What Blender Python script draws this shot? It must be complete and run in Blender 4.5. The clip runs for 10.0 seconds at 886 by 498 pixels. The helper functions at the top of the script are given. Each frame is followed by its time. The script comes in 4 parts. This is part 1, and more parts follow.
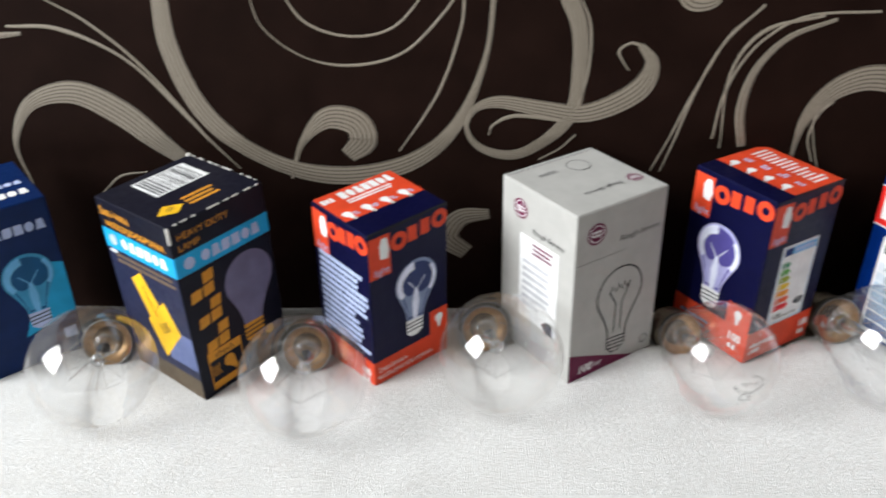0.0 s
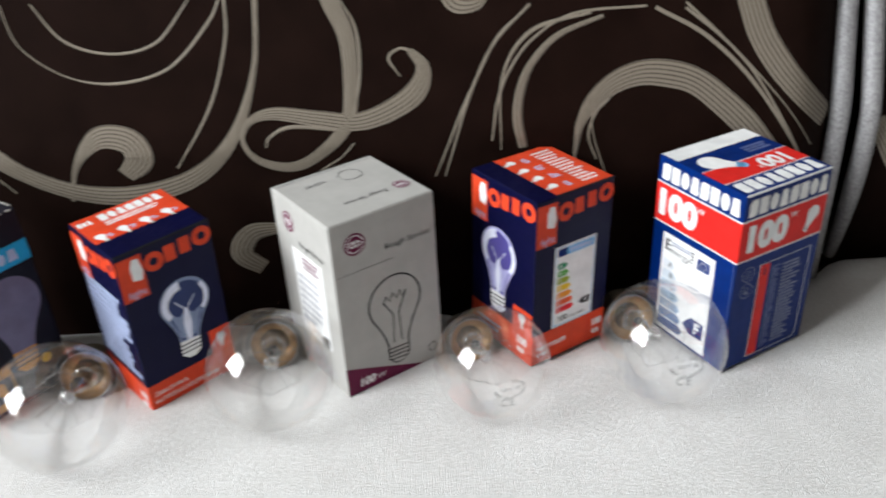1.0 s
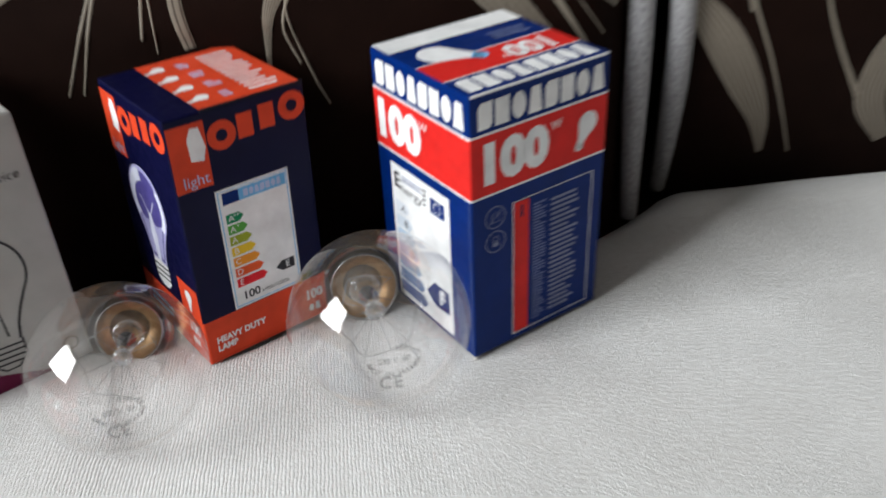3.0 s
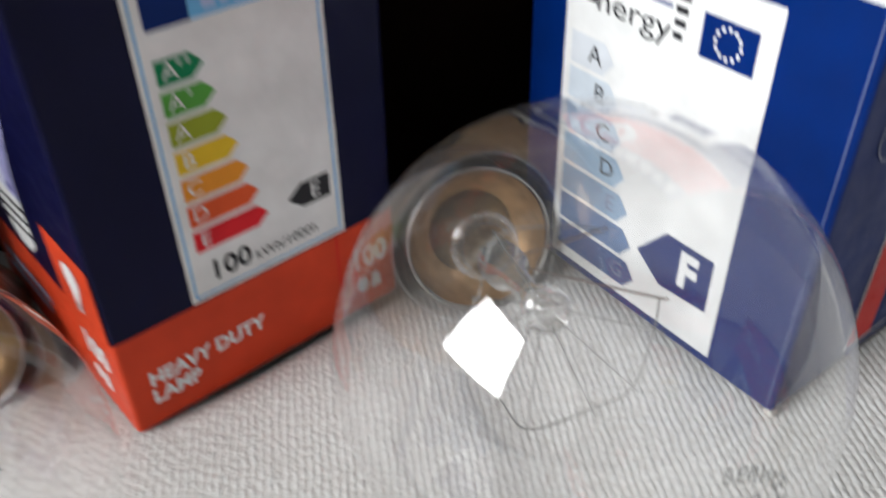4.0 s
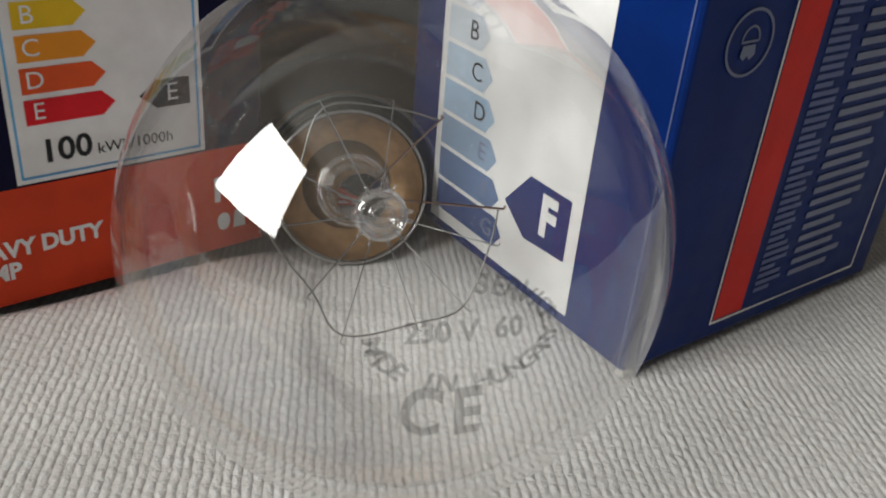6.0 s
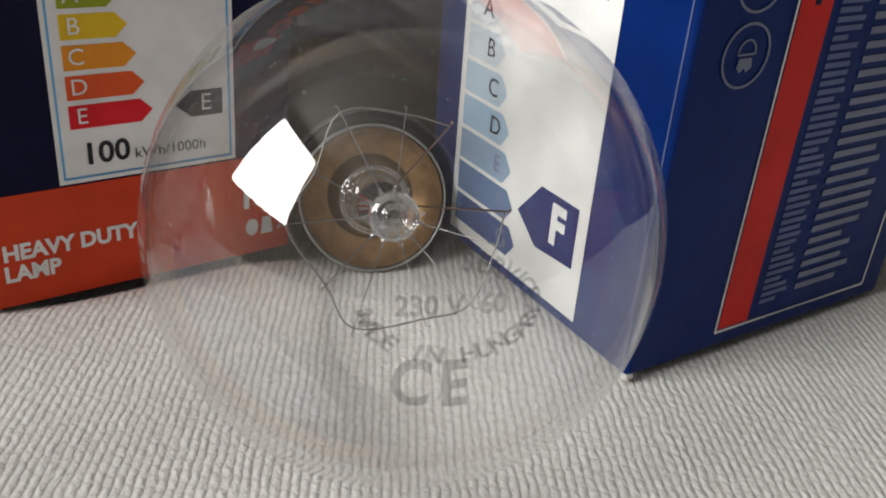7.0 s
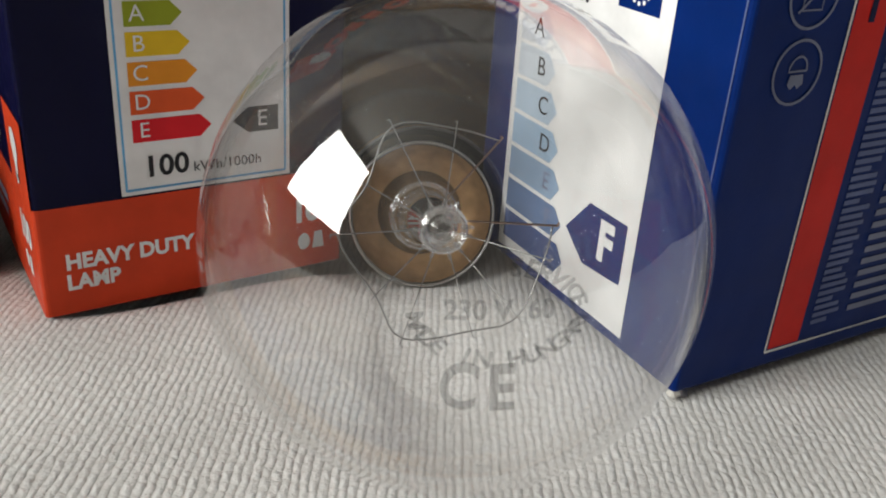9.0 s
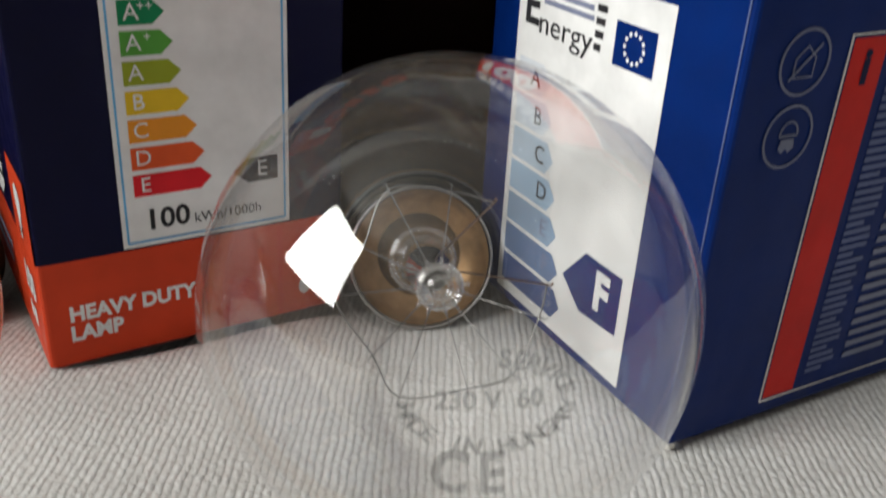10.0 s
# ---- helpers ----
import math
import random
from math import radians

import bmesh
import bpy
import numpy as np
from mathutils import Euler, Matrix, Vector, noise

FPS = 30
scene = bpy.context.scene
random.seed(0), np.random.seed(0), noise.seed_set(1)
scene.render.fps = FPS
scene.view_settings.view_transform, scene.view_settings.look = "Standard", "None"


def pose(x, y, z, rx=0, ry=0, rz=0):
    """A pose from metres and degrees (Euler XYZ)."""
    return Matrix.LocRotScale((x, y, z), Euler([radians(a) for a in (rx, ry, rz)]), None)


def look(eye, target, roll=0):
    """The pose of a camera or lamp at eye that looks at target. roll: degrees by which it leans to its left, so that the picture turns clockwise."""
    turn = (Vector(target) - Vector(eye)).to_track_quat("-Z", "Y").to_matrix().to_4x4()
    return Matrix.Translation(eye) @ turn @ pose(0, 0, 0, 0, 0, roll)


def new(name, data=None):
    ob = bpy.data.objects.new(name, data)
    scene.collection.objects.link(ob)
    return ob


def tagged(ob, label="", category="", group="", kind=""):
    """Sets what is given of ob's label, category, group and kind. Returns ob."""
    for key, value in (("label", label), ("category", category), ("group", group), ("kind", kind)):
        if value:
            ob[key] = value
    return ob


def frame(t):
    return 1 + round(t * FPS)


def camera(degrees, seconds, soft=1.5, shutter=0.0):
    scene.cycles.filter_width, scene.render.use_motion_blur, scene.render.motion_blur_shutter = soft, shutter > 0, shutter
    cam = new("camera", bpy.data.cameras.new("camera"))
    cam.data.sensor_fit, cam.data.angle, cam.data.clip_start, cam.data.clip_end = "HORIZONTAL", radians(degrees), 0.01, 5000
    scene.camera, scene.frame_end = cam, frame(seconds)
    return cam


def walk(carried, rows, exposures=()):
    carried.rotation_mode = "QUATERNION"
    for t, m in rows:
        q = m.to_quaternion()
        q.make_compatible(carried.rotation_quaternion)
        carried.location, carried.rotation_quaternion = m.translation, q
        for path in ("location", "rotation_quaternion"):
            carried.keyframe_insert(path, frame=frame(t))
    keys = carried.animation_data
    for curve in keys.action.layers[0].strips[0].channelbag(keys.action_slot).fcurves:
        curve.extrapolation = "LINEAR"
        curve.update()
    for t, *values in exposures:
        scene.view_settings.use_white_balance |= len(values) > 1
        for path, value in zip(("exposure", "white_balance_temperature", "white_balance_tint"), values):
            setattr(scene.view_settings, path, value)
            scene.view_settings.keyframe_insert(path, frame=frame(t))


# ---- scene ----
cam = camera(53.9, 10.0, soft=1.9, shutter=0.5)
PATH = [
    (0, (0.01187, 0.01009, 0.32127), (0.00491, 0.26618, 0.16515), -0.93),
    (0.5, (0.06650, 0.00658, 0.32527), (0.06158, 0.26328, 0.17010), -2.04),
    (1, (0.12418, 0.01819, 0.31551), (0.12529, 0.27558, 0.16139), -2.89),
    (1.5, (0.16229, 0.02439, 0.30583), (0.16810, 0.28164, 0.15159), -3.63),
    (2, (0.18526, 0.02389, 0.31868), (0.19720, 0.27584, 0.15627), -3.72),
    (2.5, (0.21295, 0.04871, 0.29294), (0.23199, 0.30036, 0.13073), -3.39),
    (2.7, (0.24802, 0.07399, 0.26713), (0.27195, 0.32551, 0.10538), -2.72),
    (3.8, (0.21332, 0.30272, 0.13216), (0.22677, 0.53411, -0.05831), -4.74),
    (4, (0.21210, 0.30921, 0.11531), (0.24112, 0.53856, -0.07588), -2.27),
    (4.5, (0.21513, 0.31135, 0.09560), (0.25785, 0.54404, -0.08887), -0.42),
    (5, (0.21102, 0.30623, 0.08448), (0.27380, 0.53730, -0.09626), 3.62),
    (5.5, (0.22294, 0.30148, 0.08801), (0.28084, 0.53715, -0.08836), 6.41),
    (5.7, (0.22791, 0.29840, 0.08525), (0.27682, 0.54364, -0.08047), 5.70),
    (7, (0.23741, 0.28536, 0.08280), (0.25800, 0.54781, -0.06107), 3.99),
    (7.5, (0.23618, 0.28949, 0.08156), (0.25281, 0.55400, -0.05900), 3.64),
    (8, (0.23626, 0.28880, 0.08300), (0.24603, 0.55504, -0.05490), 3.28),
    (8.5, (0.23588, 0.28846, 0.08238), (0.24169, 0.55543, -0.05436), 3.11),
    (9, (0.23710, 0.28281, 0.08177), (0.24137, 0.54990, -0.05478), 3.18),
    (9.5, (0.23832, 0.28261, 0.08193), (0.24191, 0.54948, -0.05506), 3.08),
    (10, (0.23844, 0.28568, 0.09121), (0.24003, 0.55174, -0.04737), 2.60),
]
EXPOSURES = [(0.0, 0.10, 6380, 9), (2.0, -0.02, 6330, 9), (2.7, -0.1, 6350, 9), (4.0, -0.13, 6450, 9), (4.5, -0.3, 6700, 8), (5.5, -0.6, 6800, 8), (7.0, -0.43, 6850, 8), (7.5, -0.49, 6850, 8), (8.0, -0.36, 6850, 8), (8.5, -0.33, 6850, 8), (9.0, -0.38, 6850, 8), (9.5, -0.47, 6850, 8), (10.0, -0.45, 6800, 8)]
walk(cam, [(t, look(eye, target, roll)) for t, eye, target, roll in PATH], EXPOSURES)

# ---- light ----
world = bpy.data.worlds.new("sky")
world.use_nodes = True
sky = world.node_tree.nodes.new("ShaderNodeTexSky")
sky.sky_type, sky.sun_disc, sky.sun_elevation, sky.sun_rotation = "NISHITA", False, radians(40), radians(200)
world.node_tree.links.new(sky.outputs[0], world.node_tree.nodes["Background"].inputs[0])
world.node_tree.nodes["Background"].inputs[1].default_value = 0.1
scene.world = world

WIN = Vector((-2.04, -0.56, 1.62))      # centre of the window in the wall beside the sofa
WIN_W, WIN_H, WIN_TURN = 1.45, 1.61, radians(12.8)      # the sofa stands askew to that wall
lamp = bpy.data.lights.new("window_light", "AREA")
lamp.shape, lamp.size, lamp.size_y = "RECTANGLE", WIN_W, WIN_H
lamp.energy, lamp.color = 165, (0.965, 0.985, 0.985)
new("window_light", lamp).matrix_world = Matrix.Translation(WIN) @ Euler((radians(90), 0, radians(-90) + WIN_TURN)).to_matrix().to_4x4()

# ---- materials ----
def nodes_of(name):
    m = bpy.data.materials.new(name)
    m.use_nodes = True
    t = m.node_tree
    return m, t, t.nodes["Principled BSDF"], t.links.new

def coords(t, kind="Object", scale=None):
    c = t.nodes.new("ShaderNodeTexCoord").outputs[kind]
    if scale is None:
        return c
    mp = t.nodes.new("ShaderNodeMapping")
    mp.inputs["Scale"].default_value = scale
    t.links.new(c, mp.inputs[0])
    return mp.outputs[0]

def noise_of(t, co, scale, detail=3, rough=0.55):
    n = t.nodes.new("ShaderNodeTexNoise")
    n.inputs["Scale"].default_value, n.inputs["Detail"].default_value, n.inputs["Roughness"].default_value = scale, detail, rough
    t.links.new(co, n.inputs["Vector"])
    return n.outputs["Fac"]

def ramp_of(t, fac, a, b, lo=0.3, hi=0.7):
    r = t.nodes.new("ShaderNodeValToRGB")
    r.color_ramp.elements[0].position, r.color_ramp.elements[1].position = lo, hi
    r.color_ramp.elements[0].color, r.color_ramp.elements[1].color = (*a, 1), (*b, 1)
    t.links.new(fac, r.inputs[0])
    return r.outputs[0]

def bump_of(t, height, strength, dist, normal=None):
    b = t.nodes.new("ShaderNodeBump")
    b.inputs["Strength"].default_value, b.inputs["Distance"].default_value = strength, dist
    t.links.new(height, b.inputs["Height"])
    if normal:
        t.links.new(normal, b.inputs["Normal"])
    return b.outputs[0]

def maths(t, op, a, b=0.0):
    n = t.nodes.new("ShaderNodeMath")
    n.operation = op
    for k, v in ((0, a), (1, b)):
        if isinstance(v, (int, float)):
            n.inputs[k].default_value = v
        else:
            t.links.new(v, n.inputs[k])
    return n.outputs[0]

def shade(c, f):
    return tuple(min(1.0, v * f) for v in c)

CARDS = {}
def card(name, color, rough=0.38, vary=0.12, bump=0.15):
    """Printed, lightly varnished carton."""
    if name in CARDS:
        return CARDS[name]
    m, t, p, link = nodes_of(name)
    co = coords(t)
    link(ramp_of(t, noise_of(t, co, 90, 4), shade(color, 1 - vary), shade(color, 1 + vary)), p.inputs["Base Color"])
    link(ramp_of(t, noise_of(t, co, 260, 3), (rough - 0.08,) * 3, (rough + 0.1,) * 3), p.inputs["Roughness"])
    link(bump_of(t, noise_of(t, co, 1900, 2), bump, 0.00015, bump_of(t, noise_of(t, co, 55, 2), 0.25, 0.0012)), p.inputs["Normal"])
    p.inputs["Specular IOR Level"].default_value = 0.11
    CARDS[name] = m
    return m

NAVY = card("navy_print", (0.006, 0.009, 0.05))
BLUE = card("blue_print", (0.0004, 0.018, 0.135))
INDIGO = card("indigo_print", (0.0030, 0.0034, 0.028))
RED = card("red_print", (0.66, 0.022, 0.018))
ORANGE = card("orange_print", (0.66, 0.062, 0.022))
WHITE = card("white_print", (0.80, 0.80, 0.80))
GREYCARD = card("uncoated_white_carton", (0.43, 0.42, 0.40), 0.55, 0.05)
MAROON = card("maroon_print", (0.13, 0.012, 0.05))
BLACKISH = card("black_print", (0.009, 0.009, 0.017))
CYAN = card("cyan_print", (0.02, 0.36, 0.68))
AMBER = card("amber_print", (0.62, 0.27, 0.03))
YELLOW = card("yellow_print", (0.80, 0.46, 0.02))
LINE = card("dark_line_print", (0.03, 0.03, 0.034))
PALE = card("pale_blue_print", (0.45, 0.52, 0.75))
VIOLET = card("violet_print", (0.40, 0.39, 0.66))
FROST = card("frosted_white_print", (0.74, 0.76, 0.90))
SMOKE = card("smoky_blue_print", (0.22, 0.27, 0.42))
MIST = card("mist_blue_print", (0.12, 0.15, 0.30))
GREYTXT = card("grey_blue_print", (0.20, 0.22, 0.32))
LAV = card("lavender_print", (0.16, 0.15, 0.24))
SKYB = card("light_blue_print", (0.16, 0.45, 0.75))
RAW = card("raw_board", (0.62, 0.60, 0.56), 0.8, 0.15, 0.3)
TEAL = card("teal_print", (0.05, 0.28, 0.50))

def make_cloth():
    m, t, p, link = nodes_of("white_knitted_cover")
    co = coords(t)
    warp = t.nodes.new("ShaderNodeVectorMath")
    warp.operation = "MULTIPLY_ADD"
    nz = t.nodes.new("ShaderNodeTexNoise")
    nz.inputs["Scale"].default_value, nz.inputs["Detail"].default_value, nz.inputs["Roughness"].default_value = 190, 4, 0.6
    link(co, nz.inputs["Vector"])
    link(nz.outputs["Color"], warp.inputs[0])
    warp.inputs[1].default_value = (0.0015, 0.0030, 0)
    link(co, warp.inputs[2])
    sep = t.nodes.new("ShaderNodeSeparateXYZ")
    link(warp.outputs[0], sep.inputs[0])
    # columns of plump loops, each column set off against the next
    u = maths(t, "DIVIDE", sep.outputs[0], 0.00132)
    column = maths(t, "FLOOR", u)
    step = t.nodes.new("ShaderNodeTexWhiteNoise")
    step.noise_dimensions = "1D"
    link(column, step.inputs["W"])
    v = maths(t, "ADD", maths(t, "DIVIDE", sep.outputs[1], 0.0021), step.outputs["Value"])
    cell = t.nodes.new("ShaderNodeCombineXYZ")
    link(column, cell.inputs[0]), link(maths(t, "FLOOR", v), cell.inputs[1])
    each = t.nodes.new("ShaderNodeTexWhiteNoise")
    each.noise_dimensions = "2D"
    link(cell.outputs[0], each.inputs["Vector"])
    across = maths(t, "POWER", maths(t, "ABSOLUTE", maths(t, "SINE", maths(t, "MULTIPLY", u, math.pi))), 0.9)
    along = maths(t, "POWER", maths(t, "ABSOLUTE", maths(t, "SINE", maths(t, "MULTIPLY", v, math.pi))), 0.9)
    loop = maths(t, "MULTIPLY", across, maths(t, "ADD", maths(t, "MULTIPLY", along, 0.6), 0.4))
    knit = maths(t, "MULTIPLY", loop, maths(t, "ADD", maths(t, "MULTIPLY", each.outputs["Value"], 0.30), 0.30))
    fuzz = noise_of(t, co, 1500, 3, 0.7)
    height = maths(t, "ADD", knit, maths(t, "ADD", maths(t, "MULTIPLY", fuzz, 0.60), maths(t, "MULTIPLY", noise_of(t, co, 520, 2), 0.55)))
    patch = noise_of(t, co, 14, 3)
    base = ramp_of(t, patch, (0.70, 0.69, 0.675), (0.79, 0.785, 0.775))
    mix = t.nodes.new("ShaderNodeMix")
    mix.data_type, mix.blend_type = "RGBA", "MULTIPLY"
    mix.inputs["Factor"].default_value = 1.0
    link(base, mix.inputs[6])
    # shade between the loops painted in: low parts of the knit get darker colour
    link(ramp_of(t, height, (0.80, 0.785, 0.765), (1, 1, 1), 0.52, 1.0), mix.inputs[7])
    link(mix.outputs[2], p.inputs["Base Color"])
    p.inputs["Roughness"].default_value = 0.9
    p.inputs["Sheen Weight"].default_value = 0.25
    link(bump_of(t, height, 0.55, 0.0008), p.inputs["Normal"])
    return m
CLOTH = make_cloth()

def make_fabric():
    m, t, p, link = nodes_of("brown_upholstery")
    co = coords(t)
    v = noise_of(t, co, 35, 4)
    link(ramp_of(t, v, (0.0078, 0.0033, 0.0023), (0.0125, 0.0056, 0.0040)), p.inputs["Base Color"])
    weave = noise_of(t, coords(t, "Object", (1, 1, 0.25)), 2600, 2)
    link(bump_of(t, weave, 0.35, 0.0004, bump_of(t, noise_of(t, co, 18, 2), 0.3, 0.004)), p.inputs["Normal"])
    p.inputs["Roughness"].default_value = 0.7
    p.inputs["Specular IOR Level"].default_value = 0.04
    return m
FABRIC = make_fabric()

def make_silver():
    m, t, p, link = nodes_of("woven_silver_scroll")
    uv = t.nodes.new("ShaderNodeUVMap").outputs[0]
    sep = t.nodes.new("ShaderNodeSeparateXYZ")
    link(uv, sep.inputs[0])
    # thin dark threads run lengthwise through the broad ribbons
    lines = maths(t, "SINE", maths(t, "MULTIPLY", sep.outputs[1], 2 * math.pi))
    co = coords(t)
    grain = noise_of(t, co, 1700, 2)
    # the narrow lines are twisted cord, light and dark by turns
    twist = maths(t, "SINE", maths(t, "MULTIPLY", sep.outputs[0], 2 * math.pi))
    fac = maths(t, "ADD", maths(t, "ADD", maths(t, "MULTIPLY", lines, 0.42), maths(t, "MULTIPLY", twist, 0.16)), maths(t, "MULTIPLY", grain, 0.7))
    link(ramp_of(t, fac, (0.245, 0.21, 0.165), (0.065, 0.049, 0.038), 0.25, 0.62), p.inputs["Base Color"])
    p.inputs["Roughness"].default_value = 0.5
    p.inputs["Metallic"].default_value = 0.1
    p.inputs["Specular IOR Level"].default_value = 0.3
    link(bump_of(t, grain, 0.5, 0.0004), p.inputs["Normal"])
    return m
SILVER = make_silver()

def plain(name, color, rough=0.5, metal=0.0, scale=200, vary=0.12, bump=0.2, dist=0.0004):
    m, t, p, link = nodes_of(name)
    co = coords(t)
    link(ramp_of(t, noise_of(t, co, scale, 4), shade(color, 1 - vary), shade(color, 1 + vary)), p.inputs["Base Color"])
    p.inputs["Roughness"].default_value, p.inputs["Metallic"].default_value = rough, metal
    link(bump_of(t, noise_of(t, co, scale * 4, 3), bump, dist), p.inputs["Normal"])
    return m

def make_piping():
    m, t, p, link = nodes_of("silver_grey_piping")
    co = coords(t)
    w = t.nodes.new("ShaderNodeTexWave")
    w.wave_type, w.bands_direction = "BANDS", "DIAGONAL"
    w.inputs["Scale"].default_value, w.inputs["Distortion"].default_value = 260, 3.0
    link(co, w.inputs["Vector"])
    link(ramp_of(t, noise_of(t, co, 500, 3), (0.24, 0.235, 0.24), (0.44, 0.43, 0.44)), p.inputs["Base Color"])
    p.inputs["Roughness"].default_value, p.inputs["Metallic"].default_value = 0.4, 0.2
    link(bump_of(t, w.outputs["Fac"], 0.2, 0.0004, bump_of(t, noise_of(t, co, 1400, 3), 0.6, 0.0006)), p.inputs["Normal"])
    return m
PIPING = make_piping()
BRASS = plain("tarnished_brass", (0.50, 0.31, 0.155), 0.38, 0.7, 300, 0.2)
CAPMETAL = plain("dull_cap_metal", (0.36, 0.30, 0.22), 0.34, 0.9, 300, 0.2)
INSUL = plain("black_cap_glass", (0.015, 0.013, 0.012), 0.25, 0.0)
DARKIN = plain("dark_cap_inside", (0.035, 0.03, 0.028), 0.55, 0.2)
WIRE = plain("support_wire", (0.55, 0.54, 0.52), 0.3, 1.0)
HAIR = plain("bright_tungsten", (0.28, 0.275, 0.27), 0.38, 0.9)
COPPER = plain("lead_wire", (0.30, 0.20, 0.16), 0.35, 1.0)
PAINT = plain("white_wall_paint", (0.26, 0.25, 0.24), 0.8, 0, 20, 0.04, 0.2)
DUSKY = plain("brown_wall_paint", (0.13, 0.115, 0.10), 0.8, 0, 20, 0.06, 0.2)
TIMBER = plain("floor_boards_brown", (0.20, 0.12, 0.07), 0.5, 0, 12, 0.3, 0.2)
STAMP = plain("grey_stamp_ink", (0.10, 0.10, 0.10), 0.9)
STAMP.node_tree.nodes["Principled BSDF"].inputs["Alpha"].default_value = 0.32
STAMP.node_tree.nodes["Principled BSDF"].inputs["Specular IOR Level"].default_value = 0.0

def make_glass(name, tint=1.0, face=0.05, edge=0.5, haze_and_dust=0.024):
    """A thin blown wall: clear, with reflections that grow towards the rim."""
    m, t, p, link = nodes_of(name)
    t.nodes.remove(p)
    out = t.nodes["Material Output"]
    clear, gloss, mix, rim = (t.nodes.new("ShaderNode" + k) for k in ("BsdfTransparent", "BsdfGlossy", "MixShader", "LayerWeight"))
    clear.inputs[0].default_value = (tint, tint, tint, 1)
    gloss.inputs["Color"].default_value = (1, 1, 1, 1)
    gloss.inputs["Roughness"].default_value = 0.015
    rim.inputs["Blend"].default_value = 0.5
    fac = maths(t, "ADD", maths(t, "MULTIPLY", maths(t, "POWER", rim.outputs["Facing"], 3.2), edge), face)
    link(fac, mix.inputs[0]), link(clear.outputs[0], mix.inputs[1]), link(gloss.outputs[0], mix.inputs[2])
    # a faint film of dust, also painting in the milky haze of reflections
    dust_haze, film = t.nodes.new("ShaderNodeBsdfDiffuse"), t.nodes.new("ShaderNodeMixShader")
    dust_haze.inputs["Color"].default_value = (0.75, 0.73, 0.70, 1)
    link(ramp_of(t, noise_of(t, coords(t), 60, 4), (0.6 * haze_and_dust,) * 3, (1.4 * haze_and_dust,) * 3), film.inputs[0])
    link(mix.outputs[0], film.inputs[1]), link(dust_haze.outputs[0], film.inputs[2])
    link(film.outputs[0], out.inputs["Surface"])
    return m
GLASS = make_glass("clear_bulb_glass", 1.0, 0.08, 0.60)
STEMGLASS = make_glass("clear_stem_glass", 0.94, 0.22, 0.75, 0.04)

# ---- mesh helpers ----
MM = 0.001

def mesh_of(name, verts, faces, material=None, smooth=False, uvs=None):
    me = bpy.data.meshes.new(name)
    me.from_pydata([tuple(v) for v in verts], [], faces)
    if material:
        me.materials.append(material)
    if smooth:
        me.polygons.foreach_set("use_smooth", [True] * len(me.polygons))
    if uvs:
        layer = me.uv_layers.new(name="UVMap")
        for loop in me.loops:
            layer.data[loop.index].uv = uvs[loop.vertex_index]
    me.update()
    return me

def part(name, data, parent, label="", smooth=False, material=None):
    if isinstance(data, bmesh.types.BMesh):
        me = bpy.data.meshes.new(name)
        data.to_mesh(me)
        data.free()
        if smooth:
            me.polygons.foreach_set("use_smooth", [True] * len(me.polygons))
        data = me
    if material and not data.materials:
        data.materials.append(material)
    ob = new(name, data)
    ob.parent = parent
    if label:
        tagged(ob, label)
    return ob

def boxmesh(x0, y0, z0, x1, y1, z1, bevel=0.0, seg=2):
    bm = bmesh.new()
    bmesh.ops.create_cube(bm, size=1, matrix=Matrix.LocRotScale(((x0 + x1) / 2, (y0 + y1) / 2, (z0 + z1) / 2), None, (x1 - x0, y1 - y0, z1 - z0)))
    if bevel:
        bmesh.ops.bevel(bm, geom=bm.edges[:], offset=bevel, segments=seg, affect="EDGES", profile=0.5)
    return bm

def lathe(profile, seg=48):
    """Surface of revolution about z through (radius, z) pairs."""
    verts, faces = [], []
    for r, z in profile:
        for k in range(seg):
            a = 2 * math.pi * k / seg
            verts.append((r * math.cos(a), r * math.sin(a), z))
    for i in range(len(profile) - 1):
        for k in range(seg):
            a, b = i * seg + k, i * seg + (k + 1) % seg
            faces.append((a, b, b + seg, a + seg))
    return verts, faces

def tube(points, radius, seg=6):
    """A round wire through the points."""
    pts = [Vector(p) for p in points]
    verts, faces = [], []
    side = None
    for i, p in enumerate(pts):
        d = (pts[min(i + 1, len(pts) - 1)] - pts[max(i - 1, 0)]).normalized()
        if side is None:
            side = d.orthogonal().normalized()
        side = (side - d * side.dot(d)).normalized()
        up = d.cross(side)
        r = radius(i / (len(pts) - 1)) if callable(radius) else radius
        for k in range(seg):
            a = 2 * math.pi * k / seg
            verts.append(p + r * (math.cos(a) * side + math.sin(a) * up))
    for i in range(len(pts) - 1):
        for k in range(seg):
            a, b = i * seg + k, i * seg + (k + 1) % seg
            faces.append((a, b, b + seg, a + seg))
    faces.append(tuple(range(seg))[::-1])
    faces.append(tuple(range((len(pts) - 1) * seg, len(pts) * seg)))
    return verts, faces

def spline(pts, steps=10):
    """Smooth curve (Catmull-Rom) through rows of numbers."""
    pts = [Vector(p) for p in pts]
    ext = [2 * pts[0] - pts[1], *pts, 2 * pts[-1] - pts[-2]]
    out = []
    for i in range(1, len(ext) - 2):
        p0, p1, p2, p3 = ext[i - 1:i + 3]
        for k in range(steps):
            t = k / steps
            out.append(0.5 * ((2 * p1) + (p2 - p0) * t + (2 * p0 - 5 * p1 + 4 * p2 - p3) * t * t + (3 * p1 - p0 - 3 * p2 + p3) * t ** 3))
    out.append(pts[-1])
    return out

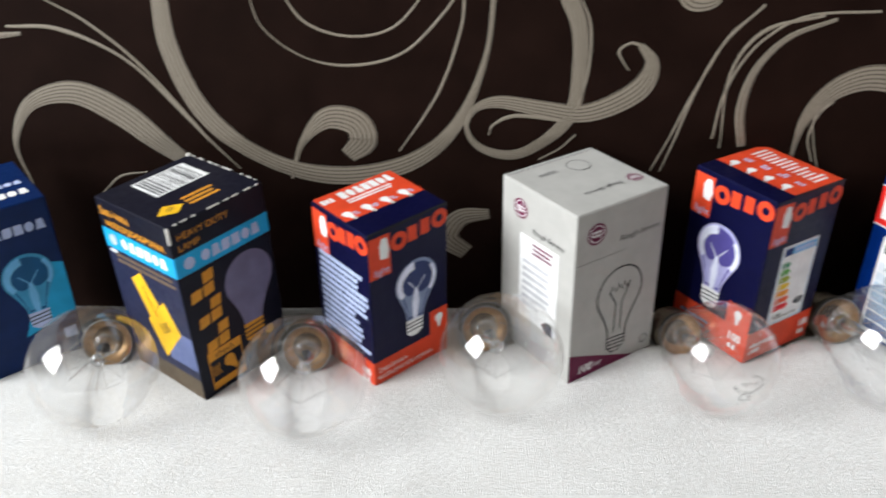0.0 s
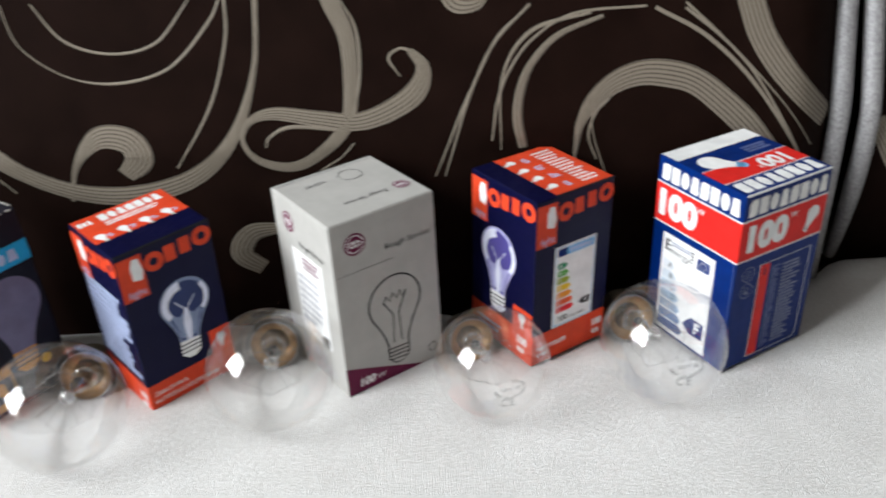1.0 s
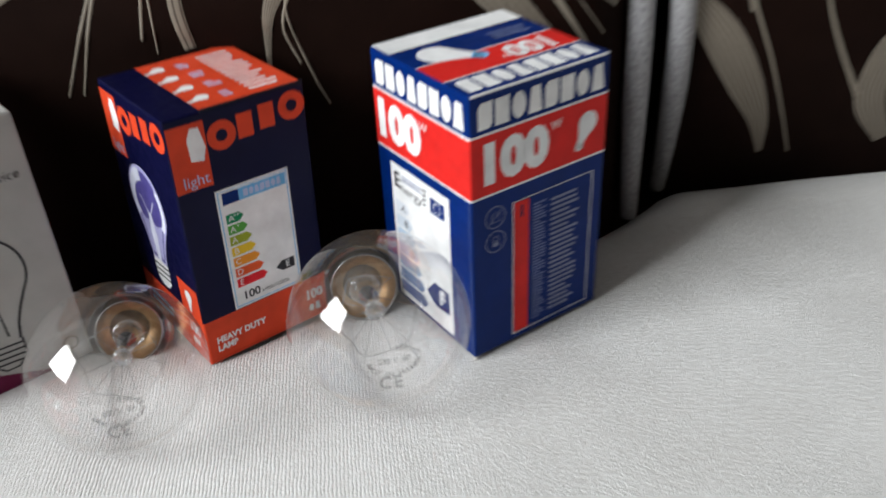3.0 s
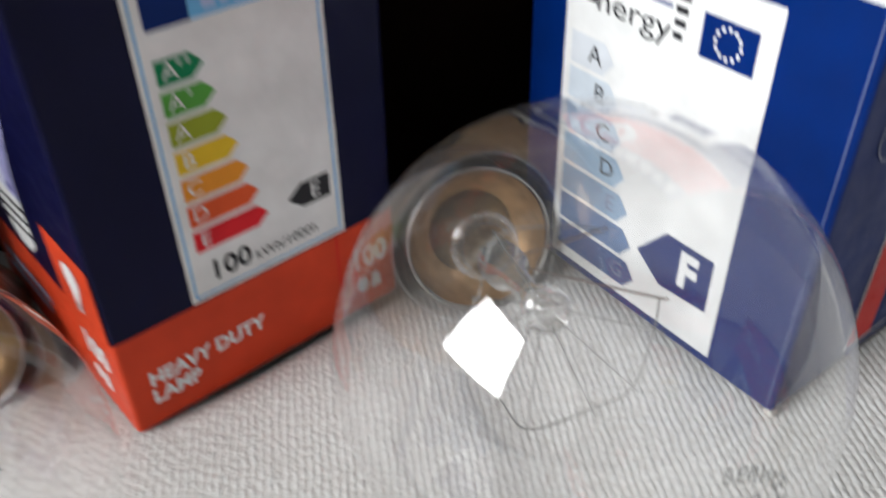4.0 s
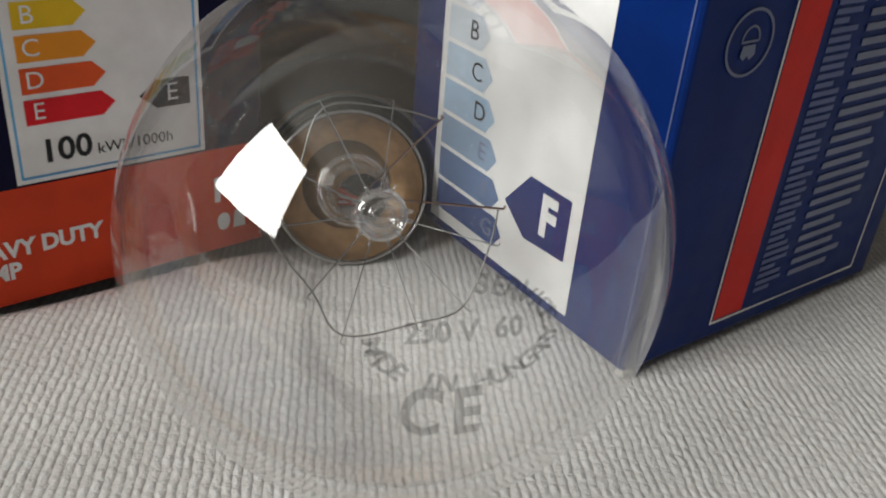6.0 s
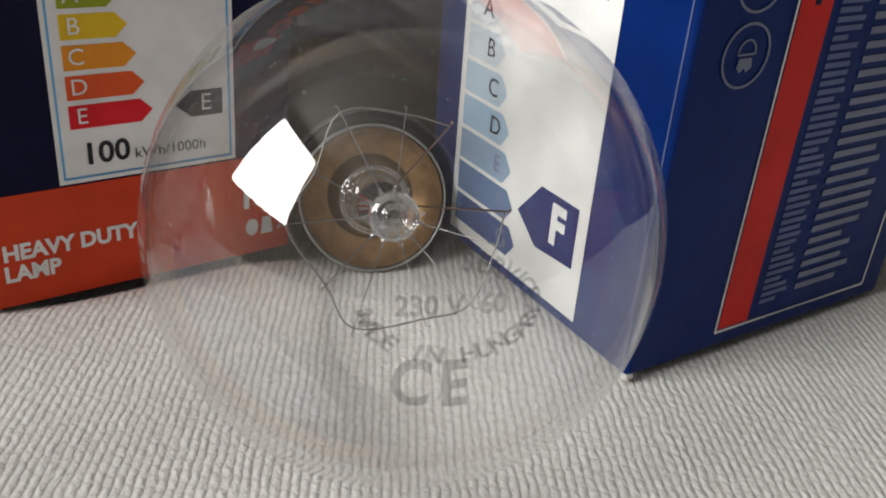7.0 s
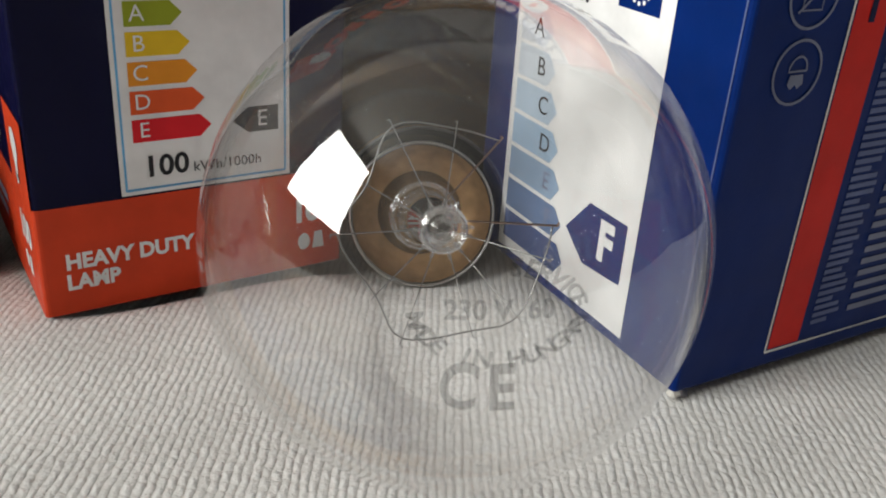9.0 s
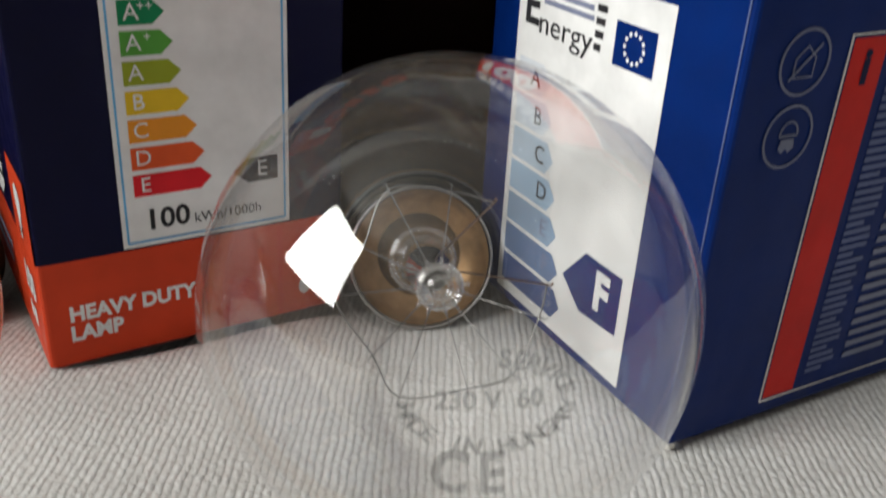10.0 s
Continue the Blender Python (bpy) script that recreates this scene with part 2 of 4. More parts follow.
def letters(text, size, heavy=0.0):
    """Flat mesh data (verts, faces) of a text in the built-in font, centred."""
    cu = bpy.data.curves.new("scratch", "FONT")
    cu.body, cu.size, cu.align_x, cu.align_y, cu.resolution_u = text, size, "CENTER", "CENTER", 3
    cu.offset = heavy
    ob = new("scratch", cu)
    me = bpy.data.meshes.new_from_object(ob)
    verts = [v.co.copy() for v in me.vertices]
    faces = [tuple(p.vertices) for p in me.polygons]
    bpy.data.objects.remove(ob)
    bpy.data.curves.remove(cu)
    bpy.data.meshes.remove(me)
    return verts, faces

# ---- the room ----
def structure(name, bm, material, label, category):
    me = bpy.data.meshes.new(name)
    bm.to_mesh(me)
    bm.free()
    me.materials.append(material)
    return tagged(new(name, me), label, category, kind="structure")

FLOOR_Z, CEIL_Z = -0.43, 2.75
structure("floor", boxmesh(-2.8, -2.6, FLOOR_Z - 0.1, 2.4, 1.1, FLOOR_Z), TIMBER, "plain brown floor under the sofa", "floor")
structure("ceiling", boxmesh(-2.8, -2.6, CEIL_Z, 2.4, 1.1, CEIL_Z + 0.1), PAINT, "plain white ceiling of the room", "ceiling")
structure("wall_north", boxmesh(-2.8, 1.0, FLOOR_Z, 2.4, 1.1, CEIL_Z), PAINT, "plain light wall behind the sofa", "wall")
# these two walls are never in view; their dark brown keeps bounce light down
structure("wall_south", boxmesh(-2.8, -2.6, FLOOR_Z, 2.4, -2.5, CEIL_Z), DUSKY, "unseen brownish wall facing the sofa, dark to limit fill", "wall")
structure("wall_east", boxmesh(2.3, -2.5, FLOOR_Z, 2.4, 1.0, CEIL_Z), DUSKY, "unseen brownish wall beside the sofa, dark to limit fill", "wall")
WALL_M = Matrix.Translation((WIN.x, WIN.y, 0)) @ Matrix.Rotation(WIN_TURN, 4, "Z")
y0, y1, z0, z1 = -WIN_W / 2 - 0.01, WIN_W / 2 + 0.01, WIN.z - WIN_H / 2 - 0.01, WIN.z + WIN_H / 2 + 0.01
def slabs(x0, x1, spans):
    bm = bmesh.new()
    for a, b, c, d in spans:
        bmesh.ops.create_cube(bm, size=1, matrix=WALL_M @ Matrix.LocRotScale(((x0 + x1) / 2, (a + c) / 2, (b + d) / 2), None, (x1 - x0, c - a, d - b)))
    return bm
structure("wall_west", slabs(-0.14, -0.02, ((-2.1, FLOOR_Z, y0, CEIL_Z), (y1, FLOOR_Z, 1.62, CEIL_Z), (y0, FLOOR_Z, y1, z0), (y0, z1, y1, CEIL_Z))), PAINT, "light wall with a bright window opening", "wall")
structure("window_1", slabs(-0.135, -0.085, ((y0, z0, y0 + 0.06, z1), (y1 - 0.06, z0, y1, z1), (y0 + 0.06, z0, y1 - 0.06, z0 + 0.06), (y0 + 0.06, z1 - 0.06, y1 - 0.06, z1))), PAINT, "plain frame of the bright window", "window")

# ---- sofa ----
R, DENT = 0.03327, 0.003      # globe of the bulbs, and how deep each presses into the cover
BULBS_AT = ((0.2403, 0.3870), (0.1487, 0.3795), (0.0322, 0.3792), (-0.0712, 0.3595), (-0.1838, 0.3670))

def cover_height(x, y):
    """Soft unevenness of the seat, a few millimetres at most."""
    z = 0.0012 * noise.noise((x * 9, y * 9, 0.3)) + 0.0005 * noise.noise((x * 30, y * 30, 1.7))
    for bx, by in BULBS_AT:
        z -= DENT * math.exp(-((x - bx) ** 2 + (y - by) ** 2) / 0.020 ** 2)
        z -= 0.0095 * math.exp(-((x - bx + 0.009) ** 2 + (y - by - 0.068) ** 2) / 0.021 ** 2)
    # hollow under the leaning navy carton
    u, d = 0.837 * (x - 0.1726) + 0.548 * (y - 0.4086), 0.837 * (y - 0.4086) - 0.548 * (x - 0.1726)
    if 0.002 < u < 0.075 and d > -0.004:
        k = min((d + 0.004) / 0.010, 1.0)
        z -= 0.0065 * k * k * (3 - 2 * k) * math.sin(math.pi * min((u - 0.002) / 0.060, 1.0)) ** 0.7
    # tucked down into the crease before the cushions
    tuck = min(max((0.40 - x) / 0.06, 0.0), 1.0)
    return z - tuck * 9.0 * max(y - 0.446, 0.0) ** 2 - (1 - tuck) * 9.0 * max(y - 0.486, 0.0) ** 2

def back_y(x, z, xe, sign):
    """Front of a back cushion: bulging, rolled away at its seam xe."""
    y = 0.484 + 0.22 * max(z - 0.11, 0.0)
    if sign > 0:
        y += 0.017 + 1.8 * max(0.11 - z, 0.0) ** 2
    d = (x - xe) * sign
    if d < 0.035:
        y += (0.020 if sign < 0 else 0.004) * (1 - max(d, 0) / 0.035) ** 2.2
    return y

def grid(fn, us, vs):
    verts = [fn(u, v) for v in vs for u in us]
    n = len(us)
    faces = [(j * n + i, j * n + i + 1, (j + 1) * n + i + 1, (j + 1) * n + i) for j in range(len(vs) - 1) for i in range(n - 1)]
    return verts, faces

def steps_of(a, b, fine0, fine1):
    """Even steps of 8 mm, and of 2 mm between fine0 and fine1."""
    out = [a]
    while out[-1] < b - 1e-6:
        out.append(out[-1] + (0.002 if fine0 - 0.001 < out[-1] < fine1 else 0.008))
    return out

sofa = tagged(new("sofa"), "dark brown sofa with woven silver scrolls and grey piping", "sofa")
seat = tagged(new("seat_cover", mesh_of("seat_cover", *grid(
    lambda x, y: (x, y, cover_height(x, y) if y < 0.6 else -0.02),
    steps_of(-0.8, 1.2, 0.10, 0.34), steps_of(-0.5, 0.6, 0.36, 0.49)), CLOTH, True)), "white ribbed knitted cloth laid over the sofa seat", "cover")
part("seat_base", boxmesh(-0.8, -0.49, FLOOR_Z, 1.2, 0.95, -0.02, 0.03, 3), sofa, "brown upholstered base", True, FABRIC)

SEAM_L, SEAM_R = 0.362, 0.389
zs = [-0.04 + 0.008 * i for i in range(72)]
def cushion(xe, sign, far):
    n = 110
    us = [xe + sign * (abs(far - xe)) * (i / n) ** 1.6 for i in range(n + 1)]
    if sign < 0:
        us = us[::-1]
    verts, faces = grid(lambda x, z: (x, back_y(x, z, xe, sign), z), us, zs)
    return mesh_of("back_cushion", verts, faces, FABRIC, True)
left = part("back_cushion", cushion(SEAM_L, -1, -0.8), sofa)
right = part("back_cushion", cushion(SEAM_R, 1, 1.2), sofa)
part("back_frame", boxmesh(-0.8, 0.60, -0.02, 1.2, 0.93, 0.53, 0.03, 3), sofa, "brown upholstered back", True, FABRIC)

def piping(xe, sign, lean):
    pts = []
    for i in range(60):
        z = -0.01 + 0.009 * i
        x = xe - sign * 0.005 + lean * (0.16 - z)
        pts.append((x, back_y(xe, z, xe, sign) - 0.002 + 0.0007 * math.sin(z * 45), z))
    part("piping", mesh_of("piping", *tube(pts, lambda f: 0.0060 if f > 0.12 else 0.0040 + 0.0020 * f / 0.12, 12), PIPING, True), sofa, "silver grey corded piping")
piping(SEAM_L, -1, 0.02)
piping(SEAM_R, 1, 0.06)

def swirl(cushion_part, rows):
    """A woven ribbon of changing width laid on a cushion; rows of x, z, width in millimetres."""
    line = spline(rows, 12)
    xe, sign = (SEAM_L, -1) if cushion_part is left else (SEAM_R, 1)
    widest = max(r[2] for r in rows)
    threads = max(1, round(widest / 2.6)) if widest > 5 else 0
    cross = 4
    verts, faces, uvs = [], [], []
    run = 0.0
    for i, p in enumerate(line):
        q0, q1 = line[max(i - 1, 0)], line[min(i + 1, len(line) - 1)]
        d = Vector((q1[0] - q0[0], q1[1] - q0[1]))
        d = d.normalized() if d.length else Vector((1, 0))
        nx, nz = -d.y, d.x
        run += (Vector(p[:2]) - Vector(line[max(i - 1, 0)][:2])).length
        w = max(p[2], 0.9) if widest > 4 else max(0.72 * p[2], 0.8)
        for k in range(cross + 1):
            s = k / cross - 0.5
            x, z = (p[0] + nx * w * s) * MM, (p[1] + nz * w * s) * MM
            if (x - xe) * sign < 0.001:
                x = xe + sign * 0.001
            verts.append((x, back_y(x, z, xe, sign) - 0.00035 + 0.0002 * abs(2 * s) ** 3, z))
            uvs.append((run / 1.5 if threads == 0 else 0.75, (s + 0.5) * threads + (0.75 if threads == 0 else 0.5)))
    n = cross + 1
    for i in range(len(line) - 1):
        for k in range(cross):
            faces.append((i * n + k, (i + 1) * n + k, (i + 1) * n + k + 1, i * n + k + 1))
    part("scroll", mesh_of("scroll", verts, faces, SILVER, True, uvs), cushion_part, "silver woven scroll")
swirl(left, [(-160, 196, 9.0), (-157, 161, 11.0), (-139, 123, 11.0), (-103, 95, 10.0), (-63, 85, 12.0), (-21, 93, 11.0), (8, 117, 7.1), (25, 155, 3.0), (30, 193, 3.0)])
swirl(left, [(-92, 83, 2.0), (-84, 106, 4.0), (-69, 121, 12.0), (-52, 119, 15.0), (-47, 108, 16.0), (-57, 98, 10.0)])
swirl(left, [(-110, 196, 1.0), (-103, 173, 1.0), (-80, 156, 1.0), (-52, 151, 2.2), (-22, 158, 2.0), (2, 180, 2.0), (11, 194, 1.4)])
swirl(left, [(-93, 195, 1.0), (-78, 175, 2.0), (-53, 167, 2.0), (-27, 172, 2.0), (-6, 194, 1.0)])
swirl(left, [(-252, 78, 1.0), (-256, 106, 3.0), (-244, 130, 8.0), (-217, 137, 13.0), (-190, 125, 15.0), (-166, 105, 12.0), (-145, 86, 4.0)])
swirl(left, [(-250, 174, 2.0), (-219, 172, 3.0), (-183, 155, 2.0), (-153, 125, 3.0), (-123, 90, 1.0)])
swirl(left, [(-227, 189, 1.0), (-202, 175, 2.0), (-172, 149, 2.0), (-132, 101, 1.0)])
swirl(left, [(69, 195, 10.0), (72, 186, 9.8), (78, 171, 9.2), (79, 150, 8.4), (75, 123, 7.9), (57, 105, 6.7), (40, 98, 6.0), (22, 103, 4.5), (14, 115, 2.7), (19, 126, 4.0), (33, 130, 7.0), (58, 126, 9.0), (80, 123, 10.0), (99, 128, 11.5), (115, 138, 12.0), (120, 151, 8.0), (113, 161, 3.5)])
swirl(left, [(113, 161, 2.4), (107, 162, 2.0), (101, 157, 2.0), (107, 147, 1.0)])
swirl(left, [(27, 111, 1.0), (30, 117, 2.0), (43, 122, 3.0), (69, 119, 2.0)])
swirl(left, [(75, 192, 1.0), (84, 173, 2.0), (84, 147, 2.0), (78, 126, 2.0)])
swirl(left, [(177, 178, 1.4), (163, 166, 1.8), (152, 147, 1.8), (140, 124, 1.8), (124, 87, 1.2)])
swirl(left, [(222, 174, 2.0), (197, 165, 3.2), (182, 151, 4.0), (175, 136, 5.0), (173, 120, 5.5), (176, 103, 5.0)])
swirl(left, [(246, 178, 2.0), (206, 176, 2.0), (183, 164, 2.0), (170, 149, 2.0), (162, 131, 2.0), (158, 108, 1.6)])
swirl(left, [(206, 90, 1.6), (207, 103, 3.0), (209, 115, 5.2), (216, 127, 9.0), (228, 137, 11.7), (243, 142, 13.7), (259, 141, 15.0), (275, 136, 14.5), (291, 124, 15.0), (306, 110, 15.0), (322, 92, 12.0)])
swirl(left, [(219, 93, 1.3), (214, 108, 1.6), (218, 121, 1.8), (226, 129, 1.6)])
swirl(left, [(133, 198, 9.1), (140, 185, 11.0), (153, 185, 7.0), (155, 194, 3.0)])
swirl(left, [(28, 58, 7.0), (10, 55, 12.0), (2, 41, 14.0), (14, 30, 11.0)])
swirl(left, [(303, 182, 14.5), (311, 161, 15.0), (322, 144, 15.0), (337, 127, 14.0), (359, 106, 12.5)])
swirl(left, [(251, 177, 3.0), (281, 160, 3.2), (310, 132, 3.0), (342, 87, 2.0)])
swirl(left, [(268, 176, 2.2), (294, 155, 2.0), (326, 122, 1.0), (349, 92, 1.0)])
swirl(right, [(393, 100, 10.0), (408, 81, 17.5), (423, 57, 17.0), (436, 33, 10.0), (443, 11, 3.3)])
swirl(right, [(458, 149, 9.5), (438, 152, 8.0), (420, 145, 4.4), (411, 133, 3.0), (414, 112, 2.4), (420, 92, 1.6)])
swirl(right, [(451, 156, 1.6), (424, 139, 1.8), (416, 122, 2.0), (420, 98, 2.2), (435, 65, 2.0), (459, 9, 1.6)])
swirl(right, [(470, 140, 1.5), (458, 125, 1.8), (453, 112, 2.0), (456, 93, 2.3), (467, 70, 3.0), (484, 42, 4.0)])
swirl(right, [(500, 82, 10.0), (492, 64, 17.0), (492, 39, 16.0), (509, 12, 8.0)])
swirl(left, [(-271, 170, 7.0), (-258, 169, 4.0), (-242, 170, 2.0)])
swirl(left, [(13, 193, 2.0), (11, 171, 2.0), (-2, 136, 2.0), (-26, 101, 1.0)])
swirl(left, [(78, 111, 1.0), (69, 102, 1.0), (57, 95, 1.0)])
swirl(left, [(218, 128, 2.0), (216, 113, 1.0), (224, 86, 1.5), (229, 74, 1.0)])
swirl(left, [(268, 179, 2.0), (294, 155, 2.0), (313, 133, 2.0), (339, 92, 2.0)])
swirl(left, [(-210, 74, 1.0), (-197, 85, 2.0), (-180, 88, 1.0)])
swirl(left, [(130, 87, 1.0), (143, 127, 2.0), (159, 160, 2.0), (181, 182, 2.0)])
swirl(left, [(163, 102, 1.0), (165, 144, 2.0), (182, 168, 3.0), (215, 176, 2.0)])

# ---- cartons ----
DEEP_TONES = {"violet_print": (0.085, 0.07, 0.27), "smoky_blue_print": (0.03, 0.045, 0.13), "teal_print": (0.008, 0.08, 0.20)}

class Carton:
    """A folding carton standing on one end; its prints are thin layers on its faces, in millimetres.
    Faces: R (to the right of the front edge), L (to the left of it), T (top)."""
    def __init__(self, label, x, y, z, yaw, wl, wr, h, ta, tb, body, group="bulb cartons in a row"):
        self.ob = tagged(new("light_bulb_carton"), label, "carton", group)
        self.ob.matrix_basis = Matrix.Translation((x, y, z)) @ (Matrix.Rotation(yaw, 4, "Z") @ Matrix.Rotation(ta, 4, "Y") @ Matrix.Rotation(-tb, 4, "X"))
        self.wl, self.wr, self.h = wl, wr, h
        bm = boxmesh(0, 0, 0, wr * MM, wl * MM, h * MM)
        bmesh.ops.bevel(bm, geom=bm.edges[:], offset=0.0009, segments=3, affect="EDGES", profile=0.5)
        self.body = part("body", bm, self.ob, "", False, body)

    def at(self, face, u, v, n):
        if face == "R":
            return (u * MM, -n * MM, v * MM)
        if face == "L":
            return (-n * MM, (self.wl - u) * MM, v * MM)
        return (u * MM, v * MM, (self.h + n) * MM)

    def poly(self, name, face, pts, material, n=0.12, parent=None, label=""):
        return part(name, mesh_of(name, [self.at(face, u, v, n) for u, v in pts], [tuple(range(len(pts)))], material), parent or self.ob, label)

    def rect(self, name, face, u0, v0, u1, v1, material, n=0.12, parent=None, label=""):
        return self.poly(name, face, [(u0, v0), (u1, v0), (u1, v1), (u0, v1)], material, n, parent, label)

    def wrap(self, name, v0, v1, material, n=0.12, label=""):
        """A print that runs round all four sides, over the folded edges."""
        bm = boxmesh(-n * MM, -n * MM, v0 * MM, (self.wr + n) * MM, (self.wl + n) * MM, v1 * MM)
        upright = [e for e in bm.edges if abs(e.verts[0].co.z - e.verts[1].co.z) > 1e-6]
        bmesh.ops.bevel(bm, geom=upright, offset=0.0009, segments=3, affect="EDGES", profile=0.5)
        return part(name, bm, self.ob, label, False, material)

    def disc(self, name, face, u, v, r, material, n=0.12, parent=None, label="", sy=1.0):
        return self.poly(name, face, [(u + r * math.cos(a), v + sy * r * math.sin(a)) for a in (2 * math.pi * k / 28 for k in range(28))], material, n, parent, label)

    def ring(self, name, face, u, v, r0, r1, material, n=0.2, parent=None, sy=1.0):
        ang = [2 * math.pi * k / 32 for k in range(32)]
        verts = [self.at(face, u + r * math.cos(a), v + sy * r * math.sin(a), n) for r in (r0, r1) for a in ang]
        faces = [(k, (k + 1) % 32, 32 + (k + 1) % 32, 32 + k) for k in range(32)]
        return part(name, mesh_of(name, verts, faces, material), parent or self.ob)

    def stroke(self, name, face, pts, w, material, n=0.2, parent=None, closed=False):
        """A printed line along the points."""
        pts = [Vector(p) for p in pts]
        if closed:
            pts = pts + pts[:2]
        verts, faces = [], []
        for i, p in enumerate(pts):
            d = (pts[min(i + 1, len(pts) - 1)] - pts[max(i - 1, 0)])
            d = d.normalized() if d.length else Vector((1, 0))
            for s in (-0.5, 0.5):
                verts.append(self.at(face, p.x - d.y * w * s, p.y + d.x * w * s, n))
        for i in range(len(pts) - 1):
            faces.append((2 * i, 2 * i + 1, 2 * i + 3, 2 * i + 2))
        return part(name, mesh_of(name, verts, faces, material), parent or self.ob)

    def text(self, face, body, u, v, size, material, n=0.25, parent=None, wide=1.0, turn=0.0, slant=0.0, name="lettering", bold=0.0):
        verts, faces = letters(body, size, bold)
        c, s = math.cos(radians(turn)), math.sin(radians(turn))
        out = []
        for p in verts:
            x, y = p.x * wide + p.y * slant, p.y
            out.append(self.at(face, u + c * x - s * y, v + s * x + c * y, n))
        return part(name, mesh_of(name, out, faces, material), parent or self.ob)

    def bars(self, name, face, u0, v0, u1, v1, count, material, n=0.2, parent=None, seed=1, upright=False, lead=0.55):
        """Rows of unreadable small print as plain bars."""
        rnd = random.Random(seed)
        verts, faces = [], []
        for i in range(count):
            a = (i + 0.5 - lead / 2) / count
            b = (i + 0.5 + lead / 2) / count
            e = 1 - 0.45 * rnd.random() ** 2
            if upright:
                q = [(u0 + (u1 - u0) * a, v0), (u0 + (u1 - u0) * b, v0), (u0 + (u1 - u0) * b, v0 + (v1 - v0) * e), (u0 + (u1 - u0) * a, v0 + (v1 - v0) * e)]
            else:
                q = [(u0, v1 - (v1 - v0) * b), (u0 + (u1 - u0) * e, v1 - (v1 - v0) * b), (u0 + (u1 - u0) * e, v1 - (v1 - v0) * a), (u0, v1 - (v1 - v0) * a)]
            k = len(verts)
            verts += [self.at(face, *p, n) for p in q]
            faces.append((k, k + 1, k + 2, k + 3))
        return part(name, mesh_of(name, verts, faces, material), parent or self.ob)

    def word(self, name, face, u0, v0, u1, v1, count, material, n=0.2, parent=None, gap=0.16, tilt=0.0):
        """A word mark as a row of plain blocks."""
        step = (u1 - u0) / count
        for i in range(count):
            a, b = u0 + step * i, u0 + step * (i + 1 - gap)
            lo, hi = v0 + tilt * i / count, v1 + tilt * i / count
            w, h, m = b - a, hi - lo, (a + b) / 2
            kind = (i * 3 + count) % 4
            if kind == 0:      # block with cut corners
                pts = [(a, lo), (b - 0.2 * w, lo), (b, lo + 0.2 * h), (b, hi), (a + 0.2 * w, hi), (a, hi - 0.2 * h)]
            elif kind == 1:    # wedge
                pts = [(a, lo), (b, lo), (b - 0.18 * w, hi), (a + 0.18 * w, hi)]
            elif kind == 2:    # drum
                pts = [(m + w / 2 * math.cos(k * math.pi / 8), (lo + hi) / 2 + h / 2 * math.sin(k * math.pi / 8)) for k in range(16)]
            else:              # plain block
                pts = [(a, lo), (b, lo), (b, hi), (a, hi)]
            self.poly(name, face, pts, material, n, parent)

    def bulb_picture(self, face, u, v, size, body, shine, base, n=0.15, outline=None, turn=0.0):
        """A printed picture of a bulb, cap down; u, v is the middle of the globe, size its diameter."""
        r = size / 2
        c, s = math.cos(radians(turn)), math.sin(radians(turn))
        def T(x, y):
            return (u + r * (c * x - s * y), v + r * (s * x + c * y))
        shape = [(math.cos(radians(a)), math.sin(radians(a))) for a in range(-35, 216, 10)]
        shape = [(0.38, -1.75), (0.46, -1.35), (0.62, -0.95), *shape, (-0.62, -0.95), (-0.46, -1.35), (-0.38, -1.75)]
        if outline:
            self.stroke("bulb_outline", face, [T(*p) for p in shape], 0.03 * size, outline, n)
            for x0, x1, y in ((-0.40, 0.40, -1.80), (-0.42, 0.40, -1.95), (-0.40, 0.40, -2.10), (-0.36, 0.36, -2.25)):
                self.stroke("cap_outline", face, [T(x0, y), T(x1, y - 0.06)], 0.024 * size, outline, n)
            self.stroke("cap_outline", face, [T(-0.42, -1.75), T(-0.40, -2.2), T(-0.15, -2.45), T(0.15, -2.45), T(0.40, -2.2), T(0.42, -1.75)], 0.024 * size, outline, n)
            self.stroke("filament_outline", face, [T(-0.45, 0.02), T(-0.32, 0.3), T(-0.2, 0.08), T(-0.05, 0.35), T(0.08, 0.1), T(0.22, 0.36), T(0.32, 0.1), T(0.45, 0.3)], 0.03 * size, outline, n)
            self.stroke("stem_outline", face, [T(-0.42, 0.05), T(-0.12, -0.45), T(-0.16, -1.6)], 0.022 * size, outline, n)
            self.stroke("stem_outline", face, [T(0.42, 0.2), T(0.12, -0.45), T(0.16, -1.6)], 0.022 * size, outline, n)
            return
        pic = self.poly("bulb_picture", face, [T(*p) for p in shape], body, n)
        if shine:
            # pale rim, darker glass inside it, a cloudy lower half
            deep = card(body.name + "_deep", DEEP_TONES.get(body.name, (0.05, 0.05, 0.16)))
            self.poly("glass_picture", face, [T(0.85 * x, 0.86 * y - (0.0 if y > -0.9 else 0.14)) for x, y in shape], deep, n + 0.02, pic)
            self.poly("cloudy_glass", face, [T(*p) for p in ((-0.30, -1.55), (-0.46, -0.95), (-0.66, -0.42), (-0.30, -0.58), (0.0, -0.45), (0.30, -0.58), (0.66, -0.42), (0.46, -0.95), (0.30, -1.55))], body, n + 0.04, pic)
        self.poly("cap_picture", face, [T(-0.42, -1.7), T(-0.40, -2.3), T(-0.15, -2.5), T(0.15, -2.5), T(0.40, -2.3), T(0.42, -1.7)], base, n + 0.05, pic)
